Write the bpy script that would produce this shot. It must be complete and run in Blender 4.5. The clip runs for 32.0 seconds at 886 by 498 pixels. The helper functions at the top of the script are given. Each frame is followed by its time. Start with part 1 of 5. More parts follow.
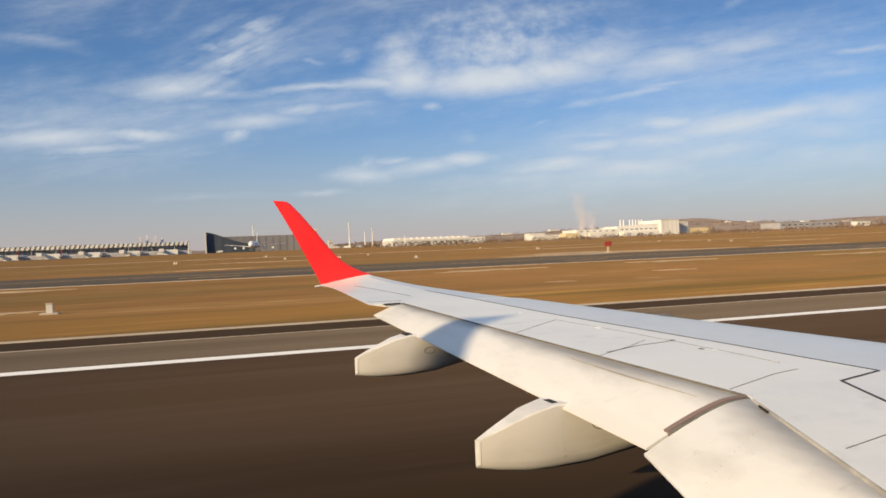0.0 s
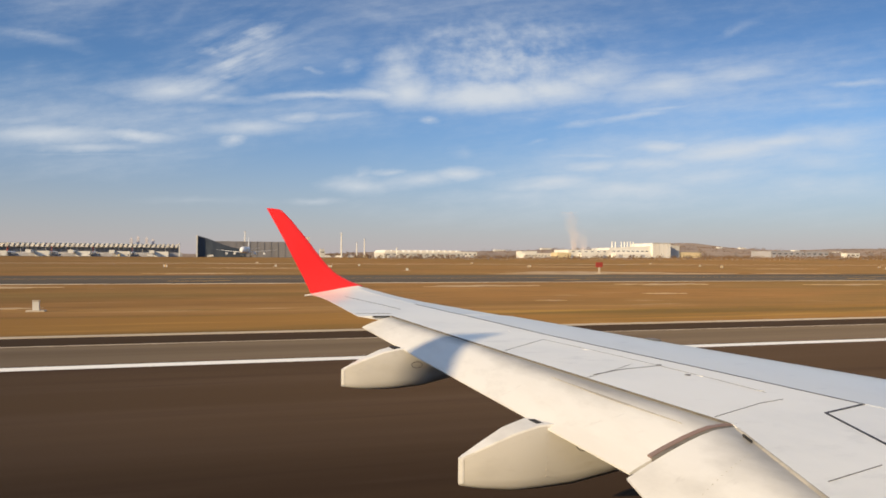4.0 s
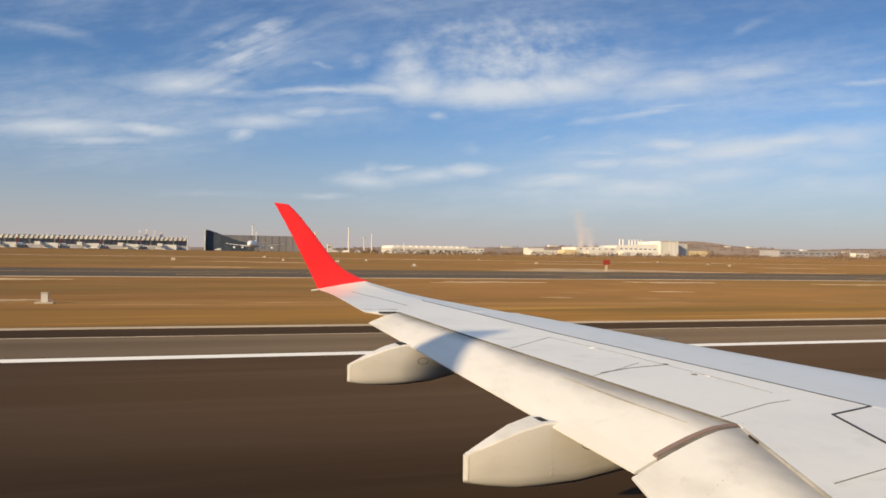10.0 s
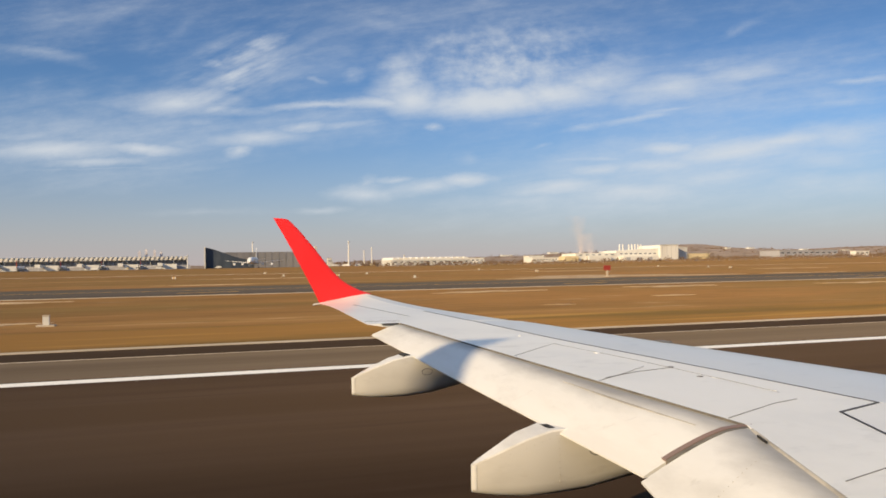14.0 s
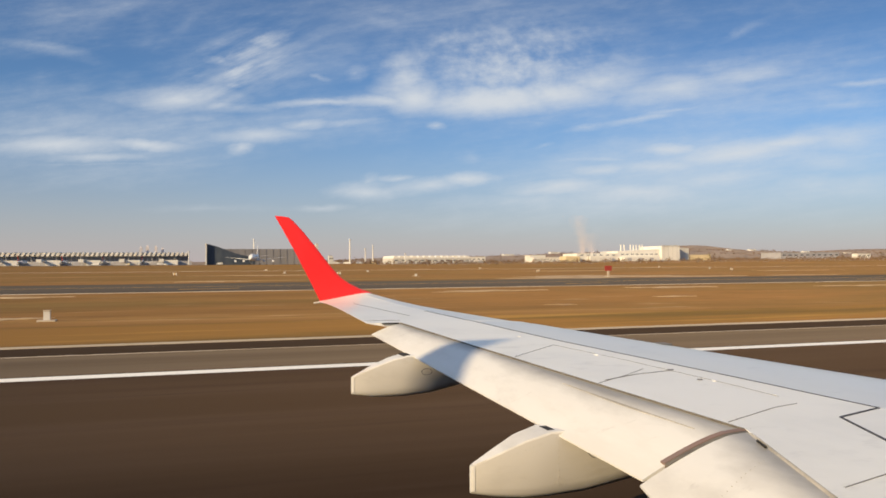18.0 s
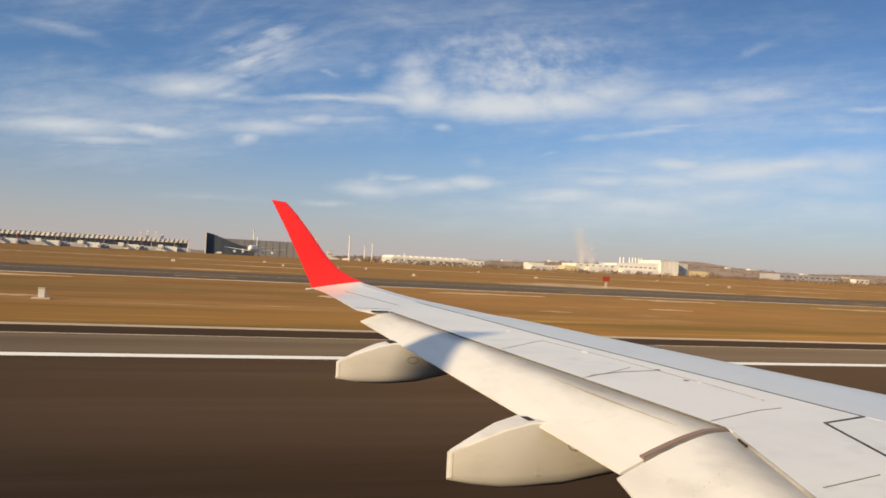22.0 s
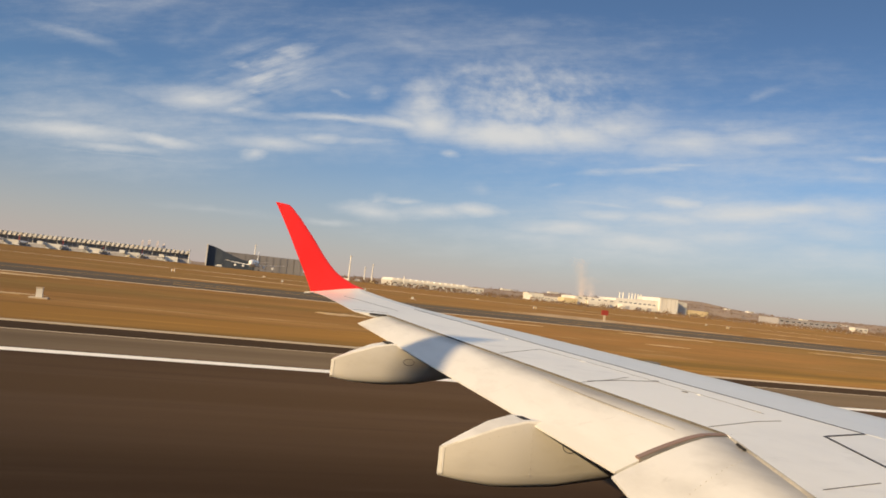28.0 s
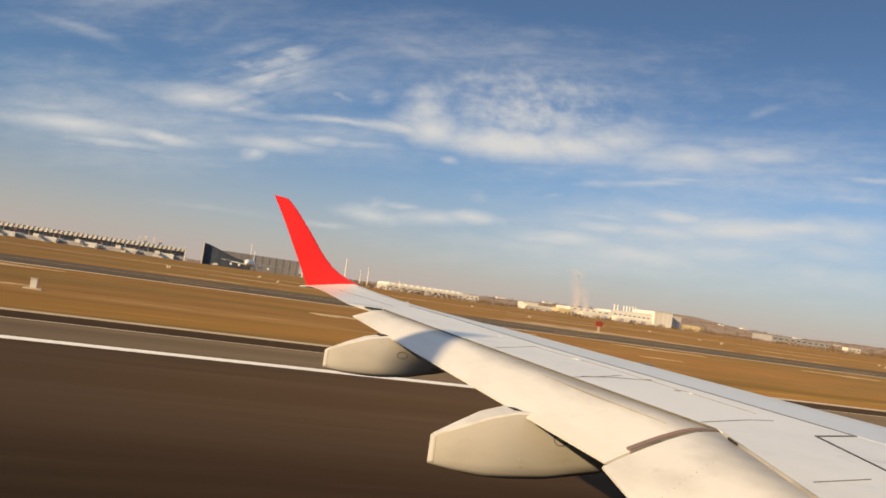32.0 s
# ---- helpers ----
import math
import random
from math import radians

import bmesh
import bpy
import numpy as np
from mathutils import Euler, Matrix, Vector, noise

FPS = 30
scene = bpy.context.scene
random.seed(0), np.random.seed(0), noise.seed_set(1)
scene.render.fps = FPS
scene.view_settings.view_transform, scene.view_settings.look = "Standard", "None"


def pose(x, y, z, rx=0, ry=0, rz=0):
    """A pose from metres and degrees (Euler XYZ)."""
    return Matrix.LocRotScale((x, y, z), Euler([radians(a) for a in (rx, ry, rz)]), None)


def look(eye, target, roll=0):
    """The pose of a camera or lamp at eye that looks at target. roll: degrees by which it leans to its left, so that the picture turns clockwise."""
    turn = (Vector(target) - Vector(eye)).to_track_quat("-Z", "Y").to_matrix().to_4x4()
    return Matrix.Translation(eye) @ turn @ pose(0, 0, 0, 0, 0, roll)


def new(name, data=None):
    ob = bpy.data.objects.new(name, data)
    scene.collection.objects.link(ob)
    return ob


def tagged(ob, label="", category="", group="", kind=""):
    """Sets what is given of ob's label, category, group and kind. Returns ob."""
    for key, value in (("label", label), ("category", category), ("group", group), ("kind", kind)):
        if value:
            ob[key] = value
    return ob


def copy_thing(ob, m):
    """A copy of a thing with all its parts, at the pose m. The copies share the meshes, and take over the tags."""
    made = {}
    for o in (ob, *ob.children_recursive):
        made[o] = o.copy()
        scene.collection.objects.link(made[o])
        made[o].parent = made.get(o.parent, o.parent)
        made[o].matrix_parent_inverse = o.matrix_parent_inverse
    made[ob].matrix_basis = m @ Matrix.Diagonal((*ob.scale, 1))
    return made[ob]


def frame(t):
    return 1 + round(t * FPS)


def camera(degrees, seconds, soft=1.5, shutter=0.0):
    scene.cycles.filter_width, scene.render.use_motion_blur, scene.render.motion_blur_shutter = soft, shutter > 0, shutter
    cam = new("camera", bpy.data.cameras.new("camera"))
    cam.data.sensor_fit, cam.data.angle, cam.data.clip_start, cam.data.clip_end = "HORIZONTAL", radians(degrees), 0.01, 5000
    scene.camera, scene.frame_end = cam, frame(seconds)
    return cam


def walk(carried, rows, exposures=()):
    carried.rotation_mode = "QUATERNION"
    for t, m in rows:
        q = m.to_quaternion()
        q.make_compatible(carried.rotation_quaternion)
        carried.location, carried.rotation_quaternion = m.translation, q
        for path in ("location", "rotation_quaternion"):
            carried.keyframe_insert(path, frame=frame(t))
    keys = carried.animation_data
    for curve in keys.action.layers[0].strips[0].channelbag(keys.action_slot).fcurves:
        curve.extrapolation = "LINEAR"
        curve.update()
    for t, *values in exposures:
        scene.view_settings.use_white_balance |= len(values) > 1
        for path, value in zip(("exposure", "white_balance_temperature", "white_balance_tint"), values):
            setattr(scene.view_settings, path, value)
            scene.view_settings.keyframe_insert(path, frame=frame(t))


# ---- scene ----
cam = camera(58.5, 32.0, soft=1.7)
PATH = [
    (0.0, -0.003, -0.005, 3.595, 89.63, 2.17, -17.42),
    (0.5, -0.002, -0.003, 3.595, 90.24, 1.08, -16.97),
    (1.0, -0.006, -0.007, 3.601, 90.12, 1.12, -17.08),
    (1.5, -0.004, -0.008, 3.605, 90.19, 0.32, -17.29),
    (2.0, -0.009, -0.008, 3.602, 90.26, 0.90, -17.63),
    (2.5, -0.006, -0.011, 3.599, 90.23, 0.73, -17.67),
    (3.0, -0.004, -0.005, 3.606, 90.32, 0.11, -17.73),
    (3.5, -0.006, -0.008, 3.607, 90.53, -0.07, -17.90),
    (5.5, -0.006, -0.011, 3.607, 90.82, -0.98, -18.22),
    (6.0, -0.003, -0.007, 3.606, 90.87, 0.75, -18.02),
    (6.5, -0.001, -0.003, 3.602, 90.98, 0.46, -17.56),
    (7.0, -0.008, -0.002, 3.596, 90.97, 0.78, -17.17),
    (7.5, -0.003, 0.003, 3.598, 90.74, 0.62, -16.92),
    (8.0, -0.005, 0.005, 3.598, 90.64, 0.86, -16.84),
    (8.5, -0.001, 0.002, 3.602, 90.45, 0.19, -16.82),
    (9.0, -0.001, 0.001, 3.600, 90.39, 0.90, -17.02),
    (9.5, -0.004, -0.005, 3.600, 90.44, 0.91, -17.35),
    (10.0, -0.005, -0.008, 3.614, 90.33, -0.89, -17.51),
    (10.5, -0.003, -0.002, 3.598, 90.44, 1.02, -17.47),
    (11.0, -0.008, -0.000, 3.607, 90.34, -0.71, -17.34),
    (11.5, -0.004, 0.003, 3.601, 90.47, 0.67, -17.27),
    (12.0, -0.006, 0.002, 3.606, 90.57, 0.55, -17.44),
    (12.5, -0.007, 0.001, 3.606, 90.69, 1.08, -17.59),
    (13.0, -0.004, 0.005, 3.606, 90.97, 0.98, -17.65),
    (13.5, -0.009, -0.003, 3.611, 91.06, -0.18, -17.63),
    (14.0, -0.007, 0.005, 3.604, 91.10, 0.92, -17.49),
    (14.5, -0.013, 0.006, 3.609, 91.11, -0.21, -17.20),
    (16.5, -0.005, -0.010, 3.606, 91.01, 2.15, -17.64),
    (17.0, -0.008, 0.006, 3.625, 90.99, -1.73, -17.65),
    (17.5, -0.002, 0.010, 3.621, 91.04, 0.41, -17.48),
    (18.0, -0.002, 0.010, 3.618, 91.01, 0.35, -17.41),
    (18.5, -0.002, 0.011, 3.619, 91.05, -0.28, -17.36),
    (19.0, -0.002, 0.009, 3.620, 90.88, 0.38, -17.29),
    (19.5, -0.005, 0.003, 3.622, 90.85, -0.16, -17.41),
    (20.0, -0.004, 0.007, 3.622, 90.72, -0.17, -17.46),
    (20.5, 0.004, 0.002, 3.610, 90.78, -0.61, -17.56),
    (21.0, 0.044, 0.023, 3.579, 90.84, -1.79, -17.58),
    (21.5, 0.071, 0.038, 3.544, 90.95, -1.94, -17.48),
    (22.0, 0.085, 0.052, 3.488, 91.16, -2.93, -17.50),
    (22.5, 0.091, 0.073, 3.409, 91.44, -3.56, -17.38),
    (23.0, 0.097, 0.084, 3.356, 91.77, -4.42, -17.32),
    (23.5, 0.099, 0.085, 3.286, 92.17, -5.57, -17.30),
    (24.0, 0.101, 0.095, 3.273, 92.59, -6.16, -17.35),
    (24.5, 0.103, 0.097, 3.273, 92.71, -5.16, -17.24),
    (25.0, 0.104, 0.099, 3.271, 92.82, -6.16, -17.32),
    (25.5, 0.114, 0.091, 3.265, 92.92, -5.85, -17.38),
    (26.0, 0.112, 0.089, 3.280, 92.97, -7.10, -17.49),
    (26.5, 0.121, 0.103, 3.271, 92.96, -6.35, -17.58),
    (28.5, 0.102, 0.107, 3.248, 93.01, -6.10, -17.55),
    (29.0, 0.107, 0.118, 3.202, 93.04, -6.65, -17.48),
    (29.5, 0.102, 0.106, 3.204, 93.09, -6.63, -17.50),
    (30.0, 0.113, 0.116, 3.206, 93.08, -6.73, -17.53),
    (30.5, 0.111, 0.101, 3.233, 93.11, -6.08, -17.50),
    (31.0, 0.106, 0.101, 3.222, 93.08, -6.78, -17.67),
    (31.5, 0.121, 0.114, 3.162, 93.25, -7.33, -17.74),
    (32.0, 0.114, 0.109, 3.138, 93.51, -8.04, -17.91),
]
walk(cam, [(t, pose(x, y, z, rx, ry, rz)) for t, x, y, z, rx, ry, rz in PATH],
     exposures=[(0.0, 0.15, 7450, 8), (20.0, 0.15, 7650, 8), (25.0, 0.13, 8200, 9), (32.0, 0.12, 8800, 10)])

# ---------------------------------------------------------------- light
SUN_AZ, SUN_EL = radians(30), radians(23)      # the sun stands behind the tail, a little to the right of it
SUN_WAY = Vector((-math.cos(SUN_AZ) * math.cos(SUN_EL), -math.sin(SUN_AZ) * math.cos(SUN_EL), math.sin(SUN_EL)))


def make_world():
    w = bpy.data.worlds.new("sky")
    scene.world = w
    w.use_nodes = True
    nt = w.node_tree
    N, L = nt.nodes, nt.links
    N.clear()

    def node(kind, **values):
        n = N.new(kind)
        for k, v in values.items():
            n.inputs[int(k[1:])].default_value = v
        return n

    def math_node(op, a, b=None, clamp=False):
        n = N.new("ShaderNodeMath")
        n.operation, n.use_clamp = op, clamp
        for i, v in enumerate((a, b)):
            if v is None:
                continue
            if isinstance(v, (int, float)):
                n.inputs[i].default_value = v
            else:
                L.new(v, n.inputs[i])
        return n.outputs[0]

    out, bg = N.new("ShaderNodeOutputWorld"), N.new("ShaderNodeBackground")
    sky = N.new("ShaderNodeTexSky")
    sky.sky_type, sky.sun_disc = "NISHITA", False
    sky.sun_elevation, sky.sun_rotation = SUN_EL, math.atan2(SUN_WAY.x, SUN_WAY.y) % (2 * math.pi)
    sky.altitude, sky.air_density, sky.dust_density, sky.ozone_density = 600, 1.0, 0.6, 2.2
    co = N.new("ShaderNodeTexCoord")
    sep = N.new("ShaderNodeSeparateXYZ")
    L.new(co.outputs["Generated"], sep.inputs[0])
    # a plane of cloud coordinates, square to the way over the wing
    a = radians(17.3)

    def dot(v):
        n = N.new("ShaderNodeVectorMath")
        n.operation = "DOT_PRODUCT"
        L.new(co.outputs["Generated"], n.inputs[0])
        n.inputs[1].default_value = v
        return n.outputs["Value"]
    ahead = math_node("MAXIMUM", math_node("ABSOLUTE", dot((math.sin(a), math.cos(a), 0))), 0.15)
    u = math_node("DIVIDE", dot((math.cos(a), -math.sin(a), 0)), ahead)
    v = math_node("DIVIDE", sep.outputs[2], ahead)
    uv = N.new("ShaderNodeCombineXYZ")
    L.new(u, uv.inputs[0]), L.new(v, uv.inputs[1])

    def noise_at(scale, detail, rough, stretch, angle=0.0, seed=0.0):
        m = N.new("ShaderNodeMapping")
        m.vector_type = "TEXTURE"
        m.inputs["Rotation"].default_value = (0, 0, radians(angle))
        m.inputs["Scale"].default_value = (stretch, 1, 1)
        m.inputs["Location"].default_value = (seed, seed * 0.7, seed)
        L.new(uv.outputs[0], m.inputs[0])
        n = N.new("ShaderNodeTexNoise")
        n.inputs["Scale"].default_value, n.inputs["Detail"].default_value, n.inputs["Roughness"].default_value = scale, detail, rough
        L.new(m.outputs[0], n.inputs["Vector"])
        return n
    # bend the streaks
    warp = noise_at(8.0, 7, 0.66, 1.8, 8, 3)
    sub, sc, add = (N.new("ShaderNodeVectorMath") for _ in range(3))
    sub.operation, sc.operation, add.operation = "SUBTRACT", "MULTIPLY", "ADD"
    L.new(warp.outputs["Color"], sub.inputs[0])
    sub.inputs[1].default_value = (0.5, 0.5, 0.5)
    L.new(sub.outputs[0], sc.inputs[0])
    sc.inputs[1].default_value = (0.09, 0.026, 0)
    L.new(uv.outputs[0], add.inputs[0]), L.new(sc.outputs[0], add.inputs[1])

    total = [None]

    def streak(cu, cv, half_u, half_v, angle, amount):
        m = N.new("ShaderNodeMapping")
        m.vector_type = "TEXTURE"
        m.inputs["Location"].default_value = (cu, cv, 0)
        m.inputs["Rotation"].default_value = (0, 0, radians(angle))
        m.inputs["Scale"].default_value = (half_u * 1.35, half_v * 1.62, 1)
        L.new(add.outputs[0], m.inputs[0])
        g = N.new("ShaderNodeTexGradient")
        g.gradient_type = "QUADRATIC_SPHERE"
        L.new(m.outputs[0], g.inputs[0])
        val = math_node("MULTIPLY", math_node("POWER", g.outputs["Fac"], 0.42), amount)
        total[0] = val if total[0] is None else math_node("MAXIMUM", total[0], val)

    # the bank over the tail side, with its thin lower edge
    streak(-0.487, 0.153, 0.121, 0.017, 0.1, 0.9)
    streak(-0.387, 0.152, 0.086, 0.009, -2.9, 0.9)
    streak(-0.444, 0.136, 0.100, 0.008, 0.1, 0.75)
    streak(-0.508, 0.173, 0.100, 0.013, 1.1, 0.55)
    streak(-0.422, 0.179, 0.100, 0.016, 3.1, 0.5)
    streak(-0.472, 0.194, 0.121, 0.017, 2.1, 0.4)
    streak(-0.437, 0.127, 0.200, 0.003, 0.1, 0.45)
    # the long band, its thin line, and the ragged one below it
    streak(-0.329, 0.209, 0.107, 0.019, 2.1, 0.9)
    streak(-0.279, 0.201, 0.093, 0.009, -0.9, 0.7)
    streak(-0.151, 0.204, 0.143, 0.006, 1.1, 0.78)
    streak(-0.086, 0.207, 0.079, 0.009, 2.1, 0.9)
    streak(-0.180, 0.177, 0.054, 0.009, 4.1, 0.75)
    streak(-0.123, 0.179, 0.079, 0.008, 2.1, 0.6)
    streak(-0.237, 0.165, 0.093, 0.012, 3.1, 0.7)
    streak(-0.305, 0.184, 0.057, 0.011, 4.1, 0.5)
    streak(-0.255, 0.149, 0.020, 0.009, 11.1, 0.7)
    # the torn puff over the winglet
    streak(-0.216, 0.282, 0.041, 0.010, 19.1, 0.74)
    streak(-0.241, 0.269, 0.047, 0.010, 24.1, 0.74)
    streak(-0.268, 0.257, 0.033, 0.008, -8.9, 0.68)
    streak(-0.249, 0.244, 0.037, 0.011, 34.1, 0.68)
    streak(-0.258, 0.226, 0.030, 0.007, -0.9, 0.55)
    streak(-0.243, 0.257, 0.089, 0.041, 31.1, 0.48)
    streak(-0.304, 0.238, 0.029, 0.006, 7.1, 0.4)
    streak(-0.155, 0.237, 0.019, 0.006, -20.9, 0.55)
    streak(-0.112, 0.243, 0.024, 0.014, 24.1, 0.5)
    # ribbons and veils above
    streak(-0.507, 0.275, 0.107, 0.009, -12.9, 0.4)
    streak(-0.471, 0.316, 0.164, 0.032, 11.1, 0.4)
    streak(-0.307, 0.308, 0.071, 0.016, 32.1, 0.34)
    streak(-0.092, 0.310, 0.107, 0.021, -15.9, 0.4)
    # the great patch: bright below, mottled veil above, and its tail
    streak(-0.042, 0.211, 0.064, 0.023, -0.9, 1)
    streak(-0.050, 0.237, 0.050, 0.030, 34.1, 0.85)
    streak(-0.003, 0.283, 0.061, 0.016, 24.1, 0.5)
    streak(0.057, 0.207, 0.125, 0.020, 1.1, 1.1)
    streak(0.140, 0.213, 0.093, 0.020, 2.1, 0.92)
    streak(0.197, 0.230, 0.093, 0.026, 7.1, 0.72)
    streak(0.094, 0.244, 0.150, 0.037, 1.1, 0.74)
    streak(0.058, 0.290, 0.129, 0.023, 14.1, 0.5)
    streak(0.141, 0.287, 0.107, 0.023, 9.1, 0.5)
    streak(0.095, 0.318, 0.171, 0.023, 4.1, 0.33)
    streak(0.234, 0.257, 0.071, 0.016, -10.9, 0.5)
    streak(-0.007, 0.174, 0.020, 0.005, -0.9, 0.65)
    streak(0.107, 0.177, 0.093, 0.006, -0.9, 0.35)
    streak(0.187, 0.171, 0.050, 0.005, 11.1, 0.52)
    streak(0.258, 0.182, 0.079, 0.007, 8.1, 0.62)
    streak(0.297, 0.192, 0.068, 0.006, 7.1, 0.52)
    streak(0.135, 0.148, 0.026, 0.004, 11.1, 0.45)
    # the wisps ahead of it
    streak(0.302, 0.220, 0.125, 0.020, 5.1, 0.76)
    streak(0.381, 0.234, 0.125, 0.023, 9.1, 0.66)
    streak(0.349, 0.245, 0.089, 0.016, 17.1, 0.5)
    streak(0.468, 0.236, 0.121, 0.030, 9.1, 0.42)
    streak(0.540, 0.227, 0.068, 0.006, 3.1, 0.6)
    streak(0.390, 0.292, 0.057, 0.008, 24.1, 0.45)
    streak(0.423, 0.190, 0.157, 0.023, 5.1, 0.42)
    streak(0.524, 0.199, 0.100, 0.011, 5.1, 0.42)
    # the low banks ahead
    streak(0.293, 0.143, 0.050, 0.010, 1.1, 0.78)
    streak(0.206, 0.132, 0.093, 0.005, -0.9, 0.52)
    streak(0.206, 0.118, 0.061, 0.010, 4.1, 0.72)
    streak(0.271, 0.121, 0.107, 0.013, 2.1, 0.7)
    streak(0.379, 0.136, 0.143, 0.017, 6.1, 0.82)
    streak(0.451, 0.149, 0.121, 0.011, 5.1, 0.76)
    streak(0.487, 0.128, 0.143, 0.023, 4.1, 0.56)
    streak(0.148, 0.096, 0.089, 0.011, 4.1, 0.82)
    streak(0.248, 0.089, 0.129, 0.017, 2.1, 0.72)
    streak(0.342, 0.102, 0.164, 0.020, 3.1, 0.62)
    streak(0.523, 0.153, 0.121, 0.023, 5.1, 0.62)
    streak(0.486, 0.096, 0.164, 0.024, 2.1, 0.52)
    streak(0.126, 0.079, 0.164, 0.016, 1, 0.48)
    streak(0.234, 0.070, 0.207, 0.019, -1, 0.42)
    # the short streak beside the winglet
    streak(-0.092, 0.092, 0.050, 0.011, 2.1, 0.82)
    streak(-0.088, 0.104, 0.017, 0.010, 39.1, 0.5)
    streak(-0.052, 0.109, 0.034, 0.004, 1.1, 0.62)
    streak(-0.009, 0.099, 0.075, 0.011, 5.1, 0.76)
    streak(0.039, 0.106, 0.044, 0.009, 2.1, 1)
    streak(0.046, 0.133, 0.017, 0.031, 84.1, 0.42)
    streak(-0.281, 0.069, 0.093, 0.006, 1, 0.4)
    streak(-0.153, 0.072, 0.043, 0.004, 2, 0.55)
    # the soft veil that they all lie in
    streak(-0.422, 0.174, 0.243, 0.057, 2.1, 0.59)
    streak(-0.236, 0.237, 0.200, 0.054, 13.1, 0.46)
    streak(0.094, 0.252, 0.243, 0.082, 2.1, 0.54)
    streak(0.381, 0.220, 0.286, 0.068, 7.1, 0.47)
    streak(0.306, 0.113, 0.371, 0.061, 3.1, 0.51)
    streak(-0.049, 0.324, 0.679, 0.054, -0.9, 0.36)
    streak(-0.151, 0.189, 0.186, 0.036, 2.1, 0.46)
    # grain: threads along the wind, cells in the great patch, rays in the torn puff, thin cirrus all round
    def within(cu, cv, half_u, half_v, angle):
        m = N.new("ShaderNodeMapping")
        m.vector_type = "TEXTURE"
        m.inputs["Location"].default_value, m.inputs["Rotation"].default_value = (cu, cv, 0), (0, 0, radians(angle))
        m.inputs["Scale"].default_value = (half_u, half_v, 1)
        L.new(uv.outputs[0], m.inputs[0])
        g = N.new("ShaderNodeTexGradient")
        g.gradient_type = "SPHERICAL"
        L.new(m.outputs[0], g.inputs[0])
        return g.outputs["Fac"]

    def centred(n, amount):
        return math_node("MULTIPLY", math_node("SUBTRACT", n.outputs["Fac"], 0.5), amount)
    fine = noise_at(15, 11, 0.70, 4.0, 8, 1).outputs["Fac"]
    cells = math_node("MULTIPLY", centred(noise_at(62, 5, 0.55, 1.3, -10, 5), 0.95), within(0.083, 0.257, 0.20, 0.075, 2))
    rays = math_node("MULTIPLY", centred(noise_at(40, 6, 0.6, 6.0, 24, 14), 1.5), within(-0.243, 0.258, 0.12, 0.07, 25))
    dens = math_node("ADD", math_node("MULTIPLY", total[0], 0.86), math_node("MULTIPLY", fine, 0.50))
    for extra in (cells, rays, centred(noise_at(48, 7, 0.62, 2.2, 4, 5), 0.26), centred(noise_at(26, 9, 0.68, 9.0, 7, 12), 0.42), centred(noise_at(3.2, 5, 0.6, 3.5, 12, 9), 0.40)):
        dens = math_node("ADD", dens, extra)
    # more cirrus high overhead, unseen, added to lighten the shadows on the wing
    high = N.new("ShaderNodeMapRange")
    high.interpolation_type = "SMOOTHSTEP"
    L.new(sep.outputs[2], high.inputs["Value"])
    high.inputs["From Min"].default_value, high.inputs["From Max"].default_value, high.inputs["To Max"].default_value = 0.52, 0.80, 0.62
    dens = math_node("ADD", dens, high.outputs[0])
    ramp = N.new("ShaderNodeMapRange")
    ramp.interpolation_type = "SMOOTHSTEP"
    L.new(dens, ramp.inputs["Value"])
    ramp.inputs["From Min"].default_value, ramp.inputs["From Max"].default_value, ramp.inputs["To Max"].default_value = 0.33, 1.20, 0.92
    dens = ramp.outputs[0]
    # haze low over the horizon
    el = math_node("ABSOLUTE", sep.outputs[2])
    haze = math_node("POWER", math_node("SUBTRACT", 1.0, math_node("MULTIPLY", el, 4.8), clamp=True), 1.9)
    haze = math_node("MULTIPLY", haze, 0.92)

    def mix(fac, c0, c1):
        n = N.new("ShaderNodeMix")
        n.data_type = "RGBA"
        L.new(fac, n.inputs[0])
        for s, c in ((6, c0), (7, c1)):
            if isinstance(c, tuple):
                n.inputs[s].default_value = c
            else:
                L.new(c, n.inputs[s])
        return n.outputs[2]
    tint = N.new("ShaderNodeMix")
    tint.data_type, tint.blend_type = "RGBA", "MULTIPLY"
    tint.inputs[0].default_value = 1.0
    L.new(sky.outputs[0], tint.inputs[6])
    tint.inputs[7].default_value = (0.56, 0.84, 1.23, 1)
    # the blue deepens upwards and away from the sun
    deep = N.new("ShaderNodeMapRange")
    away = math_node("MULTIPLY", dot((math.cos(SUN_AZ), math.sin(SUN_AZ), 0)), 0.24)
    L.new(math_node("ADD", sep.outputs[2], away), deep.inputs["Value"])
    deep.inputs["From Min"].default_value, deep.inputs["From Max"].default_value = 0.39, 0.70
    deep.inputs["To Max"].default_value = 0.85
    col = mix(deep.outputs[0], tint.outputs[2], BLUE)
    col = mix(haze, col, HAZE)
    col = mix(dens, col, CLOUD)
    L.new(col, bg.inputs[0])
    bg.inputs[1].default_value = SKY_STRENGTH
    L.new(bg.outputs[0], out.inputs[0])


SKY_STRENGTH = 0.085
HAZE, CLOUD, BLUE = (5.1, 4.62, 5.3, 1), (6.7, 7.6, 9.2, 1), (0.62, 1.5, 3.5, 1)
make_world()
sun_data = bpy.data.lights.new("sun", "SUN")
sun_data.energy, sun_data.angle, sun_data.color = 4.5, radians(0.5), (1.0, 0.805, 0.555)
sun = new("sun", sun_data)
sun.matrix_world = look(SUN_WAY * 100, (0, 0, 0))


